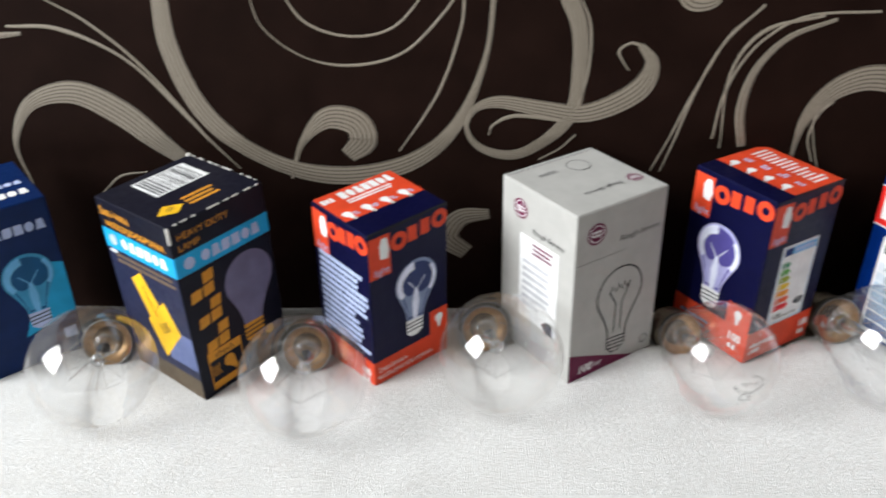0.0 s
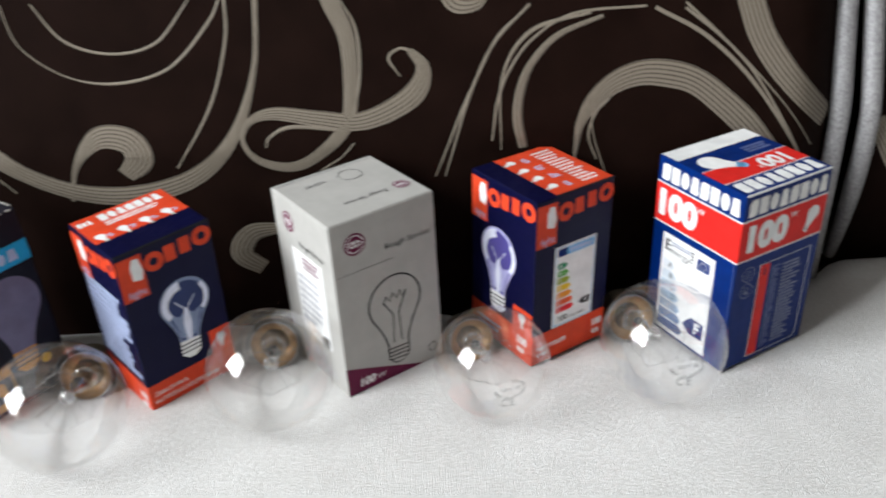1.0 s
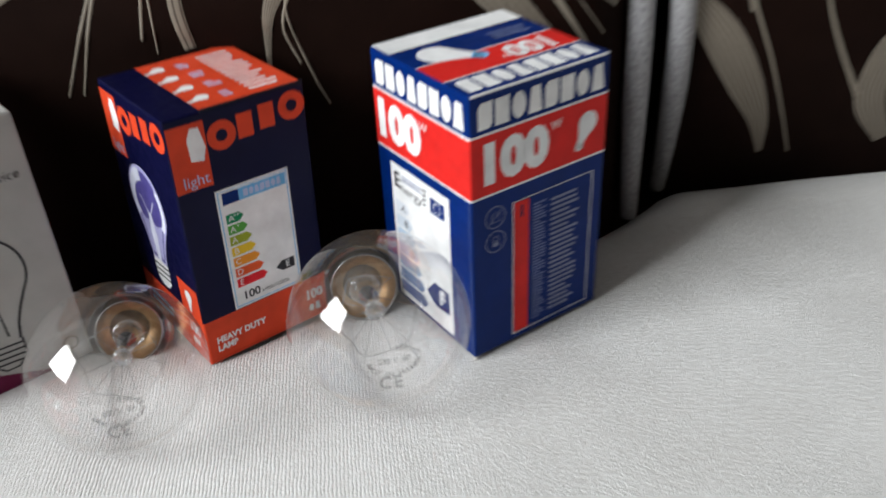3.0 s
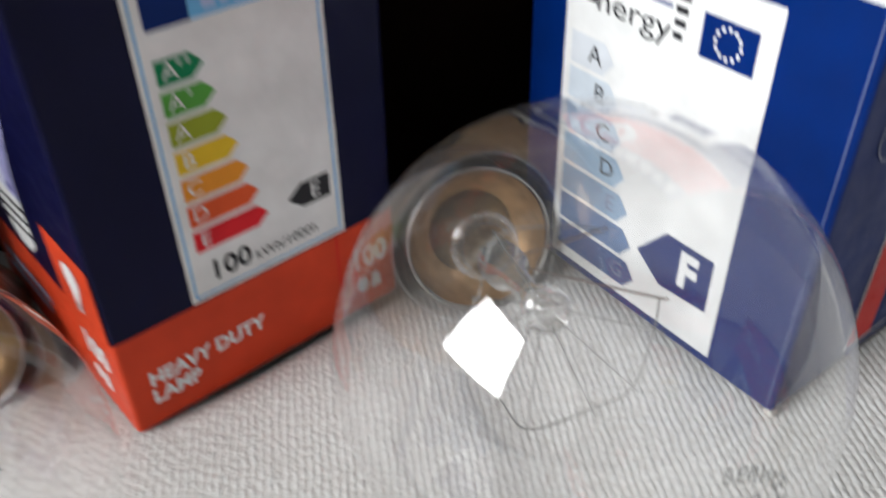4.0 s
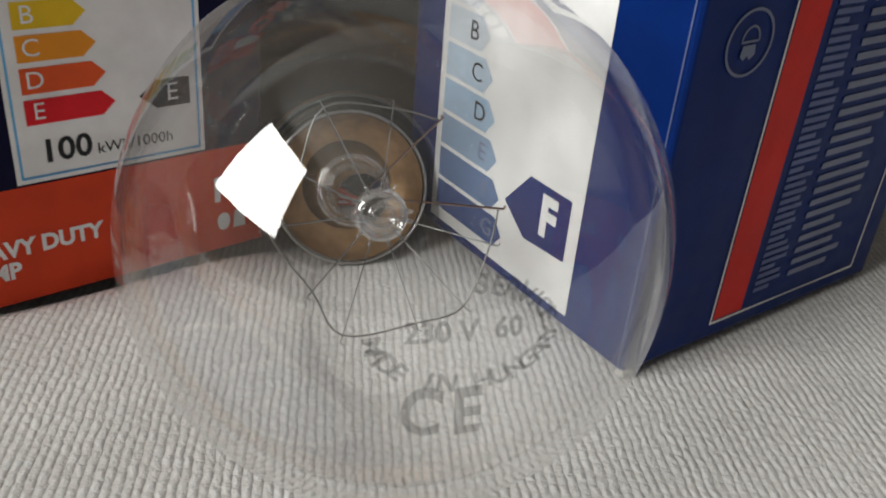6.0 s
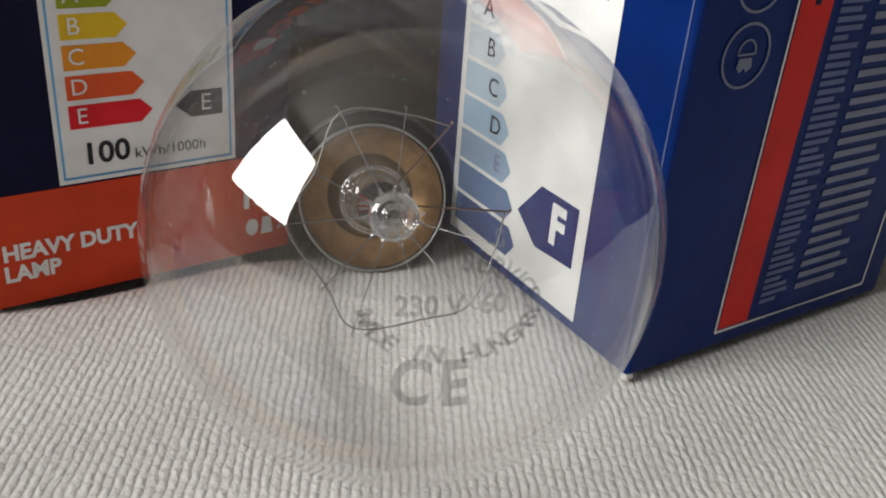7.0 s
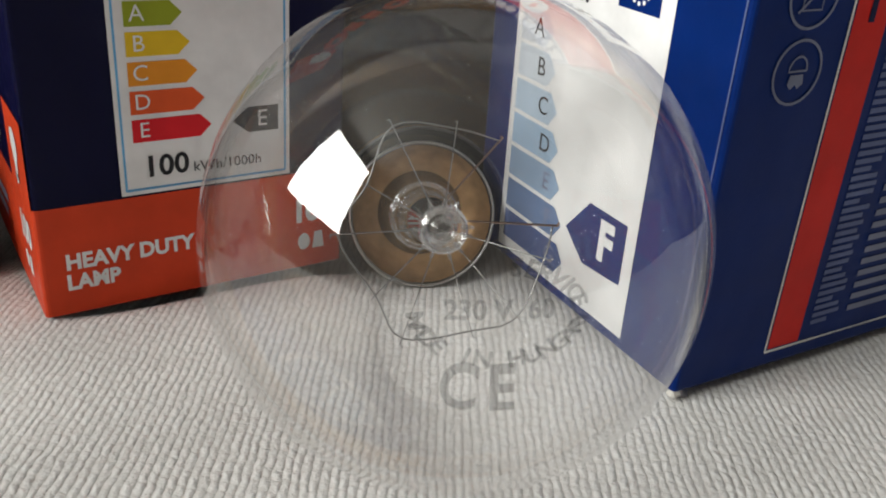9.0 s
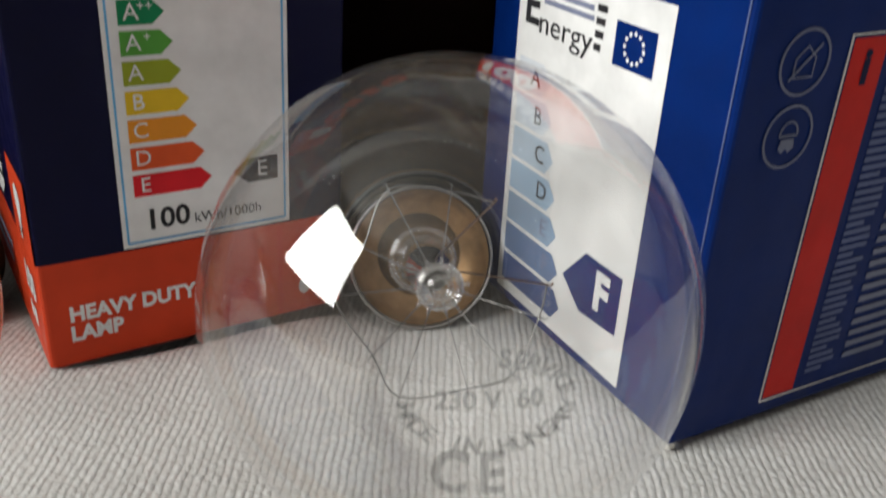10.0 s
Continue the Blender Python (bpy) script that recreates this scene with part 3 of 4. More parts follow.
        for k in range(3):
            self.poly("cap_thread", face, [T(-0.42, -1.92 - 0.17 * k), T(0.42, -1.86 - 0.17 * k), T(0.42, -1.80 - 0.17 * k), T(-0.42, -1.86 - 0.17 * k)], LINE, n + 0.1, pic)
        if shine:
            rim = [(0.93 * math.cos(radians(a)), 0.93 * math.sin(radians(a))) for a in range(100, 221, 12)]
            inner = [(0.68 * math.cos(radians(a)), 0.62 * math.sin(radians(a)) - 0.05) for a in range(220, 99, -12)]
            self.poly("shine", face, [T(*p) for p in rim + inner], shine, n + 0.06, pic)
            rim = [(0.95 * math.cos(radians(a)), 0.95 * math.sin(radians(a))) for a in range(-40, 41, 10)]
            inner = [(0.78 * math.cos(radians(a)), 0.75 * math.sin(radians(a))) for a in range(40, -41, -10)]
            self.poly("shine", face, [T(*p) for p in rim + inner], shine, n + 0.06, pic)
            self.poly("stem_picture", face, [T(-0.10, -1.7), T(-0.17, -0.9), T(-0.07, -0.3), T(0.07, -0.3), T(0.17, -0.9), T(0.10, -1.7)], shine, n + 0.06, pic)
            self.stroke("filament_picture", face, [T(-0.4, 0.1), T(-0.06, -0.3)], 0.02 * size, shine, n + 0.06, pic)
            self.stroke("filament_picture", face, [T(0.4, 0.15), T(0.06, -0.3)], 0.02 * size, shine, n + 0.06, pic)
def carton_t():
    c = Carton("blue carton with red band and white energy label", 0.2758, 0.3934, 0.0016, 0.4911, 62, 62.8, 109.3, 0.006, 0.0033, BLUE)
    band = c.wrap("red_band", 70.8, 93.8, RED, 0.12, "red printed band")
    c.wrap("white_rule", 70.0, 70.8, WHITE)
    c.wrap("white_rule", 93.8, 94.6, WHITE)
    for face, w in (("R", c.wr), ("L", c.wl)):
        c.word("word_mark", face, 3.5, 96.3, w - 1.5, 106.0, 8, WHITE, 0.2)
        c.text(face, "100", 18.5 if face == "R" else 16, 82.0, 20, WHITE, 0.25, band, 1.04, bold=1.25)
        c.text(face, "W", 38 if face == "R" else 34, 88.5, 5, WHITE, 0.25, band)
    c.bulb_picture("R", 53.2, 84.8, 9, WHITE, None, WHITE, 0.25, None, -25)
    c.stroke("scuffed_edge", "L", [(c.wl - 1.1, 1.0), (c.wl - 1.1, 69.6)], 0.28, card("scuffed_blue", (0.10, 0.13, 0.26)), 0.14)
    # energy label
    lab = c.rect("energy_label", "L", 8.9, 2.4, 48.4, 65.6, WHITE, 0.15, None, "white energy label with blue arrows")
    c.text("L", "E", 13.2, 58.6, 9.5, LINE, 0.25, lab, bold=0.2)
    c.text("L", "nergy", 23.0, 56.3, 5.5, LINE, 0.25, lab, 1.25)
    c.bars("small_print", "L", 16.5, 59.3, 30.5, 62.4, 2, GREYTXT, 0.22, lab, 4)
    c.bars("small_print", "L", 31.0, 55, 34.0, 63, 4, LINE, 0.22, lab, 5)
    flag = c.rect("flag", "L", 36.0, 54.5, 45.4, 61.2, BLUE, 0.22, lab, "blue flag with a ring of stars")
    for k in range(12):
        a = math.pi * k / 6
        c.disc("star", "L", 40.7 + 2.2 * math.cos(a), 57.85 + 2.2 * math.sin(a), 0.34, WHITE, 0.3, flag)
    tone = [card("arrow_tint_%s" % k, col) for k, col in zip("abcdefg", ((0.66, 0.69, 0.74), (0.60, 0.66, 0.73), (0.45, 0.56, 0.68), (0.36, 0.50, 0.66), (0.27, 0.38, 0.53), (0.12, 0.19, 0.34), (0.05, 0.09, 0.24)))]
    for k, ch in enumerate("ABCDEFG"):
        v = 46.7 - 6.5 * k
        end = 18.2 + 1.65 * k
        arrow = c.poly("arrow", "L", [(10.6, v - 2.85), (end, v - 2.85), (end + 2.2, v), (end, v + 2.85), (10.6, v + 2.85)], tone[k], 0.22, lab)
        c.text("L", ch, end - 2.0, v, 4.6, LINE if k < 4 else GREYTXT, 0.3, lab)
    badge = c.poly("rating_arrow", "L", [(30.2, 15.2), (36.0, 22.0), (46.0, 22.0), (46.0, 11.3), (36.0, 10.6)], BLUE, 0.22, lab, "dark blue rating arrow")
    c.text("L", "F", 41.2, 16.5, 9.6, WHITE, 0.3, lab, 0.85, bold=0.45)
    # the printed panel
    for v in (60.6, 50.3):
        ring = c.ring("symbol_ring", "R", 10.4, v, 4.2, 4.6, GREYTXT, 0.2)
        if v > 55:
            c.stroke("house_symbol", "R", [(8.6, v - 2.0), (8.6, v + 0.6), (10.4, v + 2.2), (12.2, v + 0.6), (12.2, v - 2.0)], 0.3, GREYTXT, 0.2, ring, True)
            c.stroke("strike", "R", [(7.9, v - 2.3), (12.9, v + 2.3)], 0.35, GREYTXT, 0.24, ring)
        else:
            c.stroke("helmet_symbol", "R", [(10.4 + 1.7 * math.cos(radians(a)), v + 0.2 + 2.0 * math.sin(radians(a))) for a in range(0, 181, 15)], 0.3, GREYTXT, 0.2, ring, True)
            c.poly("helmet_symbol", "R", [(9.2, v - 0.3), (11.6, v - 0.3), (11.9, v - 1.6), (11.0, v - 2.3), (10.4, v - 1.7), (9.7, v - 2.3), (8.9, v - 1.6)], GREYTXT, 0.2, ring)
    panel = c.stroke("panel_frame", "R", [(18.6, 3.2), (57.0, 3.2), (57.0, 63.6), (18.6, 63.6)], 0.5, WHITE, 0.14, None, True)
    c.rect("red_bar", "R", 19.1, 3.7, 26.0, 63.1, RED, 0.16, panel, "red printed bar")
    c.text("R", "i", 22.6, 58.8, 7, NAVY, 0.25, panel, bold=0.3)
    c.bars("small_print", "R", 28.0, 6.0, 34.4, 60.0, 40, MIST, 0.16, panel, 8, False, 0.6)
    c.bars("small_print", "R", 36.6, 6.5, 50.5, 59.5, 24, GREYTXT, 0.18, panel, 9, False, 0.5)
    # top: white tab strip, red stripe, word mark upside down
    c.rect("tab_strip", "T", 0.5, 49.0, c.wr - 0.8, 61.3, WHITE, 0.3, None, "white glued tab")
    c.rect("red_stripe", "T", 0.8, 15.5, c.wr - 0.8, 31.5, RED, 0.12)
    c.rect("white_rule", "T", 0.8, 14.9, c.wr - 0.8, 15.5, WHITE, 0.12)
    c.rect("white_rule", "T", 0.8, 31.5, c.wr - 0.8, 32.1, WHITE, 0.12)
    c.word("word_mark", "T", 3, 2.6, c.wr - 2, 13.0, 8, WHITE, 0.2)
    c.text("T", "100", 45, 23.5, 15, WHITE, 0.25, None, 0.95, 180, bold=0.6)
    c.text("T", "W", 33, 21, 5, WHITE, 0.25, None, 1.0, 180)
    c.bulb_picture("T", 14, 38, 15, WHITE, None, SKYB, 0.22, None, 48)
    c.bars("small_print", "T", 40, 36, 58, 44, 3, MIST, 0.2, None, 3)
    part("scuffed_corner", boxmesh(-0.0002, -0.0002, -0.0008, 0.0018, 0.0016, 0.0004, 0.0004, 1), c.ob, "bare board at a scuffed corner", False, RAW)
    part("top_flap", boxmesh(0.001, -0.0002, 0.1086, 0.0618, 0.0004, 0.1094), c.ob, "", False, WHITE)

def energy_label(c, face, u0, v0, u1, v1):
    """The older label: coloured arrows on white with a pale blue frame."""
    lab = c.rect("energy_label", face, u0, v0, u1, v1, WHITE, 0.15, None, "white energy label with coloured arrows")
    c.stroke("label_frame", face, [(u0 + 0.9, v0 + 0.9), (u1 - 0.9, v0 + 0.9), (u1 - 0.9, v1 - 0.9), (u0 + 0.9, v1 - 0.9)], 0.45, SKYB, 0.2, lab, True)
    c.rect("label_header", face, u0 + 9, v1 - 6.6, u1 - 1.4, v1 - 1.6, SKYB, 0.2, lab, "light blue header")
    c.rect("flag", face, u0 + 2.4, v1 - 6.6, u0 + 9, v1 - 1.6, BLUE, 0.2, lab, "blue flag")
    c.word("header_word", face, u0 + 11, v1 - 5.6, u1 - 3, v1 - 2.6, 7, PALE, 0.26, lab)
    cols = ((0.01, 0.22, 0.09), (0.10, 0.36, 0.06), (0.32, 0.38, 0.03), (0.78, 0.52, 0.03), (0.80, 0.30, 0.03), (0.78, 0.11, 0.03), (0.70, 0.02, 0.03))
    for k, (ch, col) in enumerate(zip(("A", "A", "A", "B", "C", "D", "E"), cols)):
        v = v0 + 39.7 - 4.76 * k
        end = u0 + 7.8 + 1.02 * k
        m = card("arrow_colour_%s" % "abcdefg"[k], col)
        c.poly("arrow", face, [(u0 + 2.6, v - 1.95), (end, v - 1.95), (end + 2.0, v), (end, v + 1.95), (u0 + 2.6, v + 1.95)], m, 0.22, lab)
        c.text(face, ch, u0 + 4.6, v, 3.7, WHITE, 0.3, lab)
        if k < 2:
            c.text(face, "+" * (2 - k), u0 + 6.8, v + 0.9, 2.2, WHITE, 0.3, lab)
    va = v0 + 39.7 - 4.76 * 6
    c.poly("rating_arrow", face, [(u1 - 10.6, va), (u1 - 7.8, va + 2.3), (u1 - 2.2, va + 2.3), (u1 - 2.2, va - 2.3), (u1 - 7.8, va - 2.3)], LINE, 0.22, lab, "black rating arrow")
    c.text(face, "E", u1 - 5.2, va, 4.2, WHITE, 0.3, lab)
    c.text(face, "100", u0 + 7.8, v0 + 4.6, 5.2, LINE, 0.25, lab, 1.0, bold=0.12)
    c.text(face, "kWh/1000h", u0 + 18.6, v0 + 3.7, 2.6, LINE, 0.25, lab)

def soleo_prints(c, face, w, H):
    """Orange corner square, plain word mark and orange foot band."""
    c.rect("orange_corner", face, 0.5, H - 28, 14.5, H - 3.0, ORANGE, 0.12, None, "orange printed corner")
    c.poly("word_mark", face, [(7.8, H - 17), (12.6, H - 18), (14.0, H - 13), (12.4, H - 5.2), (9.2, H - 4.8), (7.4, H - 9)], WHITE, 0.2)
    s = (w - 15) / 38
    for k, u in enumerate((15 + 5.2 * s, 15 + 14 * s, 15 + 22.4 * s, 15 + 32.4 * s)):
        if k in (0, 3):
            c.ring("word_mark", face, u, H - 10.6 + 1.0 * k, 2.3, 5.6, ORANGE, 0.2)
        else:
            c.rect("word_mark", face, u - 3.0, H - 15.2 + 1.0 * k, u + 3.2, H - 5.8 + 1.0 * k, ORANGE, 0.2)
    c.text(face, "light", 8.4, H - 24.6, 6, PALE, 0.22)
    return c.wrap("foot_band", 0.3, 20.0, ORANGE, 0.12, "orange printed foot band") if face == "R" else None

def soleo_top(c, stripe):
    w, d = c.wr, c.wl
    if stripe == "L":
        c.rect("orange_top", "T", 14.5, 0.6, w - 0.6, d - 0.6, ORANGE, 0.12, None, "orange printed top with small white bulbs")
        for k in range(4):
            c.bulb_picture("T", 20.5, d - 9 - 12.0 * k, 5.2, WHITE, None, WHITE, 0.2, None, -70)
            c.bars("small_print", "T", 27, d - 14 - 12.0 * k, 33, d - 8 - 12.0 * k, 3, PALE, 0.2, None, 20 + k)
        c.bars("small_print", "T", 37, 5, w - 5, d - 5, 13, WHITE, 0.2, None, 31, False, 0.42)
    else:
        c.rect("orange_top", "T", 0.6, 18.5, w - 0.6, d - 0.6, ORANGE, 0.12, None, "orange printed top with small white bulbs")
        for k in range(4):
            c.bulb_picture("T", 6.0 + 12.4 * k, 24.5, 5.6, WHITE, None, WHITE, 0.2, None, 10)
            c.bars("small_print", "T", 9.5 + 12.4 * k, 21, 13 + 12.4 * k, 25, 2, PALE, 0.2, None, 20 + k)
        c.word("small_print", "T", 14, d - 11, w - 4, d - 3.2, 7, WHITE, 0.2)
        c.bars("small_print", "T", 14, d - 17.5, w - 5, d - 12.5, 2, WHITE, 0.2, None, 33)
        c.word("small_print", "T", 2, d - 10, 10, d - 5, 3, WHITE, 0.2)

def carton_s():
    c = Carton("navy and orange carton with coloured energy label", 0.1726, 0.4086, 0.0003, 0.5795, 56.1, 55.3, 104.0, 0.033, 0.0059, INDIGO)
    foot = soleo_prints(c, "R", c.wr, c.h)
    soleo_prints(c, "L", c.wl, c.h)
    energy_label(c, "R", 14.0, 20.4, 44.3, 72.8)
    c.text("R", "HEAVY DUTY", 14.8, 9.9, 3.9, WHITE, 0.22, foot, 0.92, bold=0.16)
    c.text("R", "LAMP", 8.2, 6.1, 3.9, WHITE, 0.22, foot, 0.92, bold=0.16)
    c.rect("foot_rule", "R", 42.0, 0.8, 42.5, 19.6, RED, 0.2, foot)
    c.text("R", "100", 49, 12, 6.2, WHITE, 0.22, foot, 0.9, bold=0.3)
    c.word("small_print", "R", 46, 4.0, 52, 7.5, 2, WHITE, 0.22, foot)
    c.bulb_picture("L", 25, 61, 31, VIOLET, FROST, WHITE, 0.15, None, 0)
    side = c.rect("orange_square", "L", 39.0, 20.0, c.wl - 0.4, 34.5, ORANGE, 0.14, None, "orange square with a small white bulb")
    c.bulb_picture("L", 47.0, 28.6, 5.6, WHITE, None, WHITE, 0.25)
    c.text("L", "100", 47.0, 13.0, 7, WHITE, 0.22, None, 0.9, bold=0.3)
    c.word("small_print", "L", 43.5, 5.0, 50.0, 8.6, 2, WHITE, 0.22)
    c.bars("small_print", "L", 6, 6, 32, 13, 2, PALE, 0.22, None, 5)
    soleo_top(c, "L")
    part("top_flap", boxmesh(0.014, -0.0004, 0.1036, 0.0550, 0.0006, 0.1046), c.ob, "dark slit edge of the top flap", False, BLACKISH)

def carton_r():
    c = Carton("navy and orange carton with a printed clear bulb", -0.0378, 0.3891, -0.0045, 0.736, 50.0, 54.1, 103.3, -0.0093, -0.0238, INDIGO)
    foot = soleo_prints(c, "R", c.wr, c.h)
    soleo_prints(c, "L", c.wl, c.h)
    c.bars("small_print", "L", 4, 24, c.wl - 2, 76, 13, PALE, 0.15, None, 12, False, 0.66)
    c.bulb_picture("R", 31.5, 62, 29, SMOKE, FROST, WHITE, 0.15, None, -4)
    sq = c.rect("orange_square", "R", c.wr - 13.5, 20.0, c.wr - 0.4, 36, ORANGE, 0.14, None, "orange square with a small white bulb")
    c.bulb_picture("R", c.wr - 6.8, 29.8, 5.6, WHITE, None, WHITE, 0.25)
    c.text("R", "ŻARÓWKA", 13.0, 13.2, 3.9, WHITE, 0.22, foot, 1.05)
    c.text("R", "WSTRZĄSOODPORNA", 22.0, 8.4, 3.9, WHITE, 0.22, foot, 1.0)
    c.text("L", "100", c.wl - 7.5, 11.0, 6.5, WHITE, 0.22, None, 0.85, bold=0.3)
    c.word("small_print", "L", c.wl - 11, 3.6, c.wl - 4, 7.2, 2, WHITE, 0.22)
    soleo_top(c, "R")
    part("top_flap", boxmesh(0.0005, -0.0004, 0.1025, 0.0536, 0.0006, 0.1037), c.ob, "open slit under the top flap", False, BLACKISH)

def logo(c, face, u, v, r, sy=1.0):
    up = 0.3 if face == "T" else 0.0
    d = c.disc("logo_disc", face, u, v, r, MAROON, 0.15 + up, None, "maroon round mark", sy)
    c.ring("logo_ring", face, u, v, r * 0.72, r * 0.80, WHITE, 0.22 + up, d, sy)
    c.ring("logo_loop", face, u - r * 0.22, v, r * 0.16, r * 0.30, WHITE, 0.22 + up, d, sy)
    c.ring("logo_loop", face, u + r * 0.22, v, r * 0.16, r * 0.30, WHITE, 0.22 + up, d, sy)

def carton_g():
    c = Carton("plain white carton with a line-drawn bulb and maroon corner", 0.0701, 0.3902, 0.0, 0.600, 62.7, 64.1, 106.5, 0.0047, 0.0201, GREYCARD)
    logo(c, "R", 14.0, 92.5, 6.4)
    c.text("R", "Rough Service", 45.6, 84.4, 5.0, LINE, 0.2, None, 1.0, 0, 0.18)
    c.stroke("rule", "R", [(2, 76.5), (36, 76.5)], 0.25, LINE, 0.2)
    c.bulb_picture("R", 34.5, 49.5, 33, None, None, None, 0.2, LINE)
    c.poly("maroon_corner", "R", [(0.4, 0.5), (50, 0.5), (30, 8.0), (13, 14.6), (0.4, 19.0)], MAROON, 0.12, None, "maroon printed corner")
    c.text("R", "100", 12.5, 6.2, 7.0, WHITE, 0.22, None, 1.0, 0, 0.2, bold=0.3)
    c.text("R", "W", 21.8, 5.6, 4.8, WHITE, 0.22, None, 1.0, 0, 0.2)
    c.ring("small_mark", "R", 57, 9, 2.6, 3.0, LINE, 0.2)
    logo(c, "L", 17, 92.5, 6.0)
    c.text("L", "Rough Service", 41, 83, 4.6, LINE, 0.2, None, 1.0, 0, 0.18)
    lab = c.rect("energy_label", "L", 17, 24, 50, 78, WHITE, 0.14, None, "white label with faint print")
    c.bars("small_print", "L", 28, 68, 46, 76, 3, MAROON, 0.2, lab, 3)
    c.bars("small_print", "L", 20, 32, 44, 64, 7, card("faint_print", (0.5, 0.5, 0.53)), 0.2, lab, 4)
    c.poly("rating_arrow", "L", [(38, 27), (42, 31), (48, 31), (48, 23), (42, 23)], LINE, 0.2)
    c.bars("small_print", "L", 14, 3, 52, 19, 6, card("faint_print_two", (0.42, 0.42, 0.44)), 0.2, None, 6)
    c.text("T", "Rough Service", 33, 17, 4.6, LINE, 0.4, None, 1.0, 180, 0.18)
    logo(c, "T", 55.5, 17.5, 4.6)
    c.text("T", "100W", 20, 48, 5.0, LINE, 0.4, None, 1.0, 180)
    c.ring("bulb_outline", "T", 41, 47, 6.5, 6.9, LINE, 0.4)
    c.stroke("top_slit", "T", [(0.8, 59.0), (c.wr - 0.8, 59.0)], 0.35, LINE, 0.4)
    c.stroke("fold_line", "R", [(1.0, 100.8), (22, 97.5), (c.wr - 1.5, 102.6)], 0.18, card("fold_shade", (0.40, 0.39, 0.375)), 0.14)
    part("top_flap", boxmesh(0.0008, 0.0006, 0.1060, 0.0633, 0.0586, 0.1067, 0.0001, 1), c.ob, "", False, GREYCARD)

def carton_h():
    c = Carton("worn black carton with cyan band and yellow marks", -0.1304, 0.3758, -0.0005, 0.9174, 62.7, 61.8, 110.3, -0.015, 0.0236, BLACKISH)
    band = c.wrap("cyan_band", 80.5, 92.5, CYAN, 0.12, "cyan printed band")
    for face, w in (("R", c.wr), ("L", c.wl)):
        c.disc("logo_disc", face, 8.5, 86.5, 3.4, PALE, 0.2, band)
        c.word("word_mark", face, 16, 83.3, w - 6, 89.8, 6, PALE if face == "R" else WHITE, 0.2, band)
    c.rect("navy_side", "L", 0.5, 1.0, c.wl - 0.5, 80.3, card("dull_navy_print", (0.020, 0.023, 0.055)), 0.08, None, "dull navy side")
    c.text("R", "HEAVY DUTY", 20.5, 102.5, 5.4, AMBER, 0.2, None, 1.0)
    c.text("R", "LAMP", 10.5, 96.2, 5.4, AMBER, 0.2, None, 1.0)
    c.text("L", "ŻARÓWKA", 15, 102.5, 5.2, AMBER, 0.2, None, 1.0, bold=0.2)
    c.text("L", "WSTRZĄSOODPORNA", 31, 96.0, 5.0, AMBER, 0.2, None, 1.0, bold=0.2)
    for k in range(3):
        for du, dv in ((0, 0), (8.0, 0.9), (9.0, 8.6)):
            u, v = 4.5 + 1.6 * k + du, 62.0 - 17.0 * k + dv
            c.poly("amber_square", "R", [(u, v), (u + 6.9, v + 0.9), (u + 7.6, v + 7.4), (u + 0.7, v + 6.6)], AMBER, 0.15)
    c.bulb_picture("R", 42.5, 60, 33, LAV, None, AMBER, 0.15, None, -4)
    frame_ = c.stroke("amber_frame", "R", [(7, 4), (29, 4), (29, 28), (7, 28)], 1.0, AMBER, 0.2, None, True)
    c.rect("amber_strip", "R", 7, 22.5, 29, 28, AMBER, 0.18, frame_)
    c.text("R", "shock", 18, 25.2, 5, BLACKISH, 0.25, frame_, 1.1)
    c.rect("amber_strip", "R", 7, 4, 29, 8.2, AMBER, 0.18, frame_)
    c.bulb_picture("R", 20, 17.2, 7.5, AMBER, None, AMBER, 0.2, None, 30)
    for k in range(3):
        c.stroke("shock_line", "R", [(9.5 + 1.8 * k, 19), (8.6 + 1.8 * k, 15.5), (9.5 + 1.8 * k, 12)], 0.6, AMBER, 0.2, frame_)
    c.disc("amber_dot", "R", 50, 20.5, 3.0, YELLOW, 0.15)
    c.bars("small_print", "L", 8, 72, c.wl - 3, 79, 2, card("brown_print", (0.16, 0.11, 0.07)), 0.15, None, 7)
    c.rect("pennant", "L", 3.0, 77.8, 9.0, 79.8, WHITE, 0.16)
    c.poly("yellow_label", "L", [(17, 65), (27, 72), (38, 55), (27, 43)], YELLOW, 0.15, None, "yellow warning label")
    lab = c.poly("yellow_label", "L", [(24, 41), (43, 59), (53, 41), (34, 19)], YELLOW, 0.17, None, "yellow warning label")
    c.text("L", "100", 39, 40, 9, LINE, 0.25, lab, 0.8, 30)
    c.stroke("label_line", "L", [(26, 63), (34, 46)], 0.8, RED, 0.22)
    c.rect("grey_patch", "L", 38, 20, c.wl - 0.6, 42, MIST, 0.12)
    c.rect("brown_foot", "L", 0.6, 1.0, c.wl - 0.6, 14, card("brown_foot_print", (0.10, 0.075, 0.05)), 0.12)
    code = c.rect("barcode", "T", 18, 32, 52, 56, WHITE, 0.15, None, "white barcode label")
    rnd = random.Random(5)
    u = 20.0
    while u < 50:
        w = rnd.choice((0.5, 0.8, 1.3))
        c.rect("barcode_bar", "T", u, 33, u + w, 55, LINE, 0.2, code)
        u += w + rnd.choice((0.6, 0.9, 1.4))
    lab = c.poly("yellow_label", "T", [(5, 14), (14, 9), (22, 15), (13, 21)], YELLOW, 0.15)
    c.text("T", "100", 13.5, 15, 5, LINE, 0.22, lab, 0.8, 20)
    c.bars("small_print", "T", 24, 10, 44, 22, 3, AMBER, 0.15, None, 3)
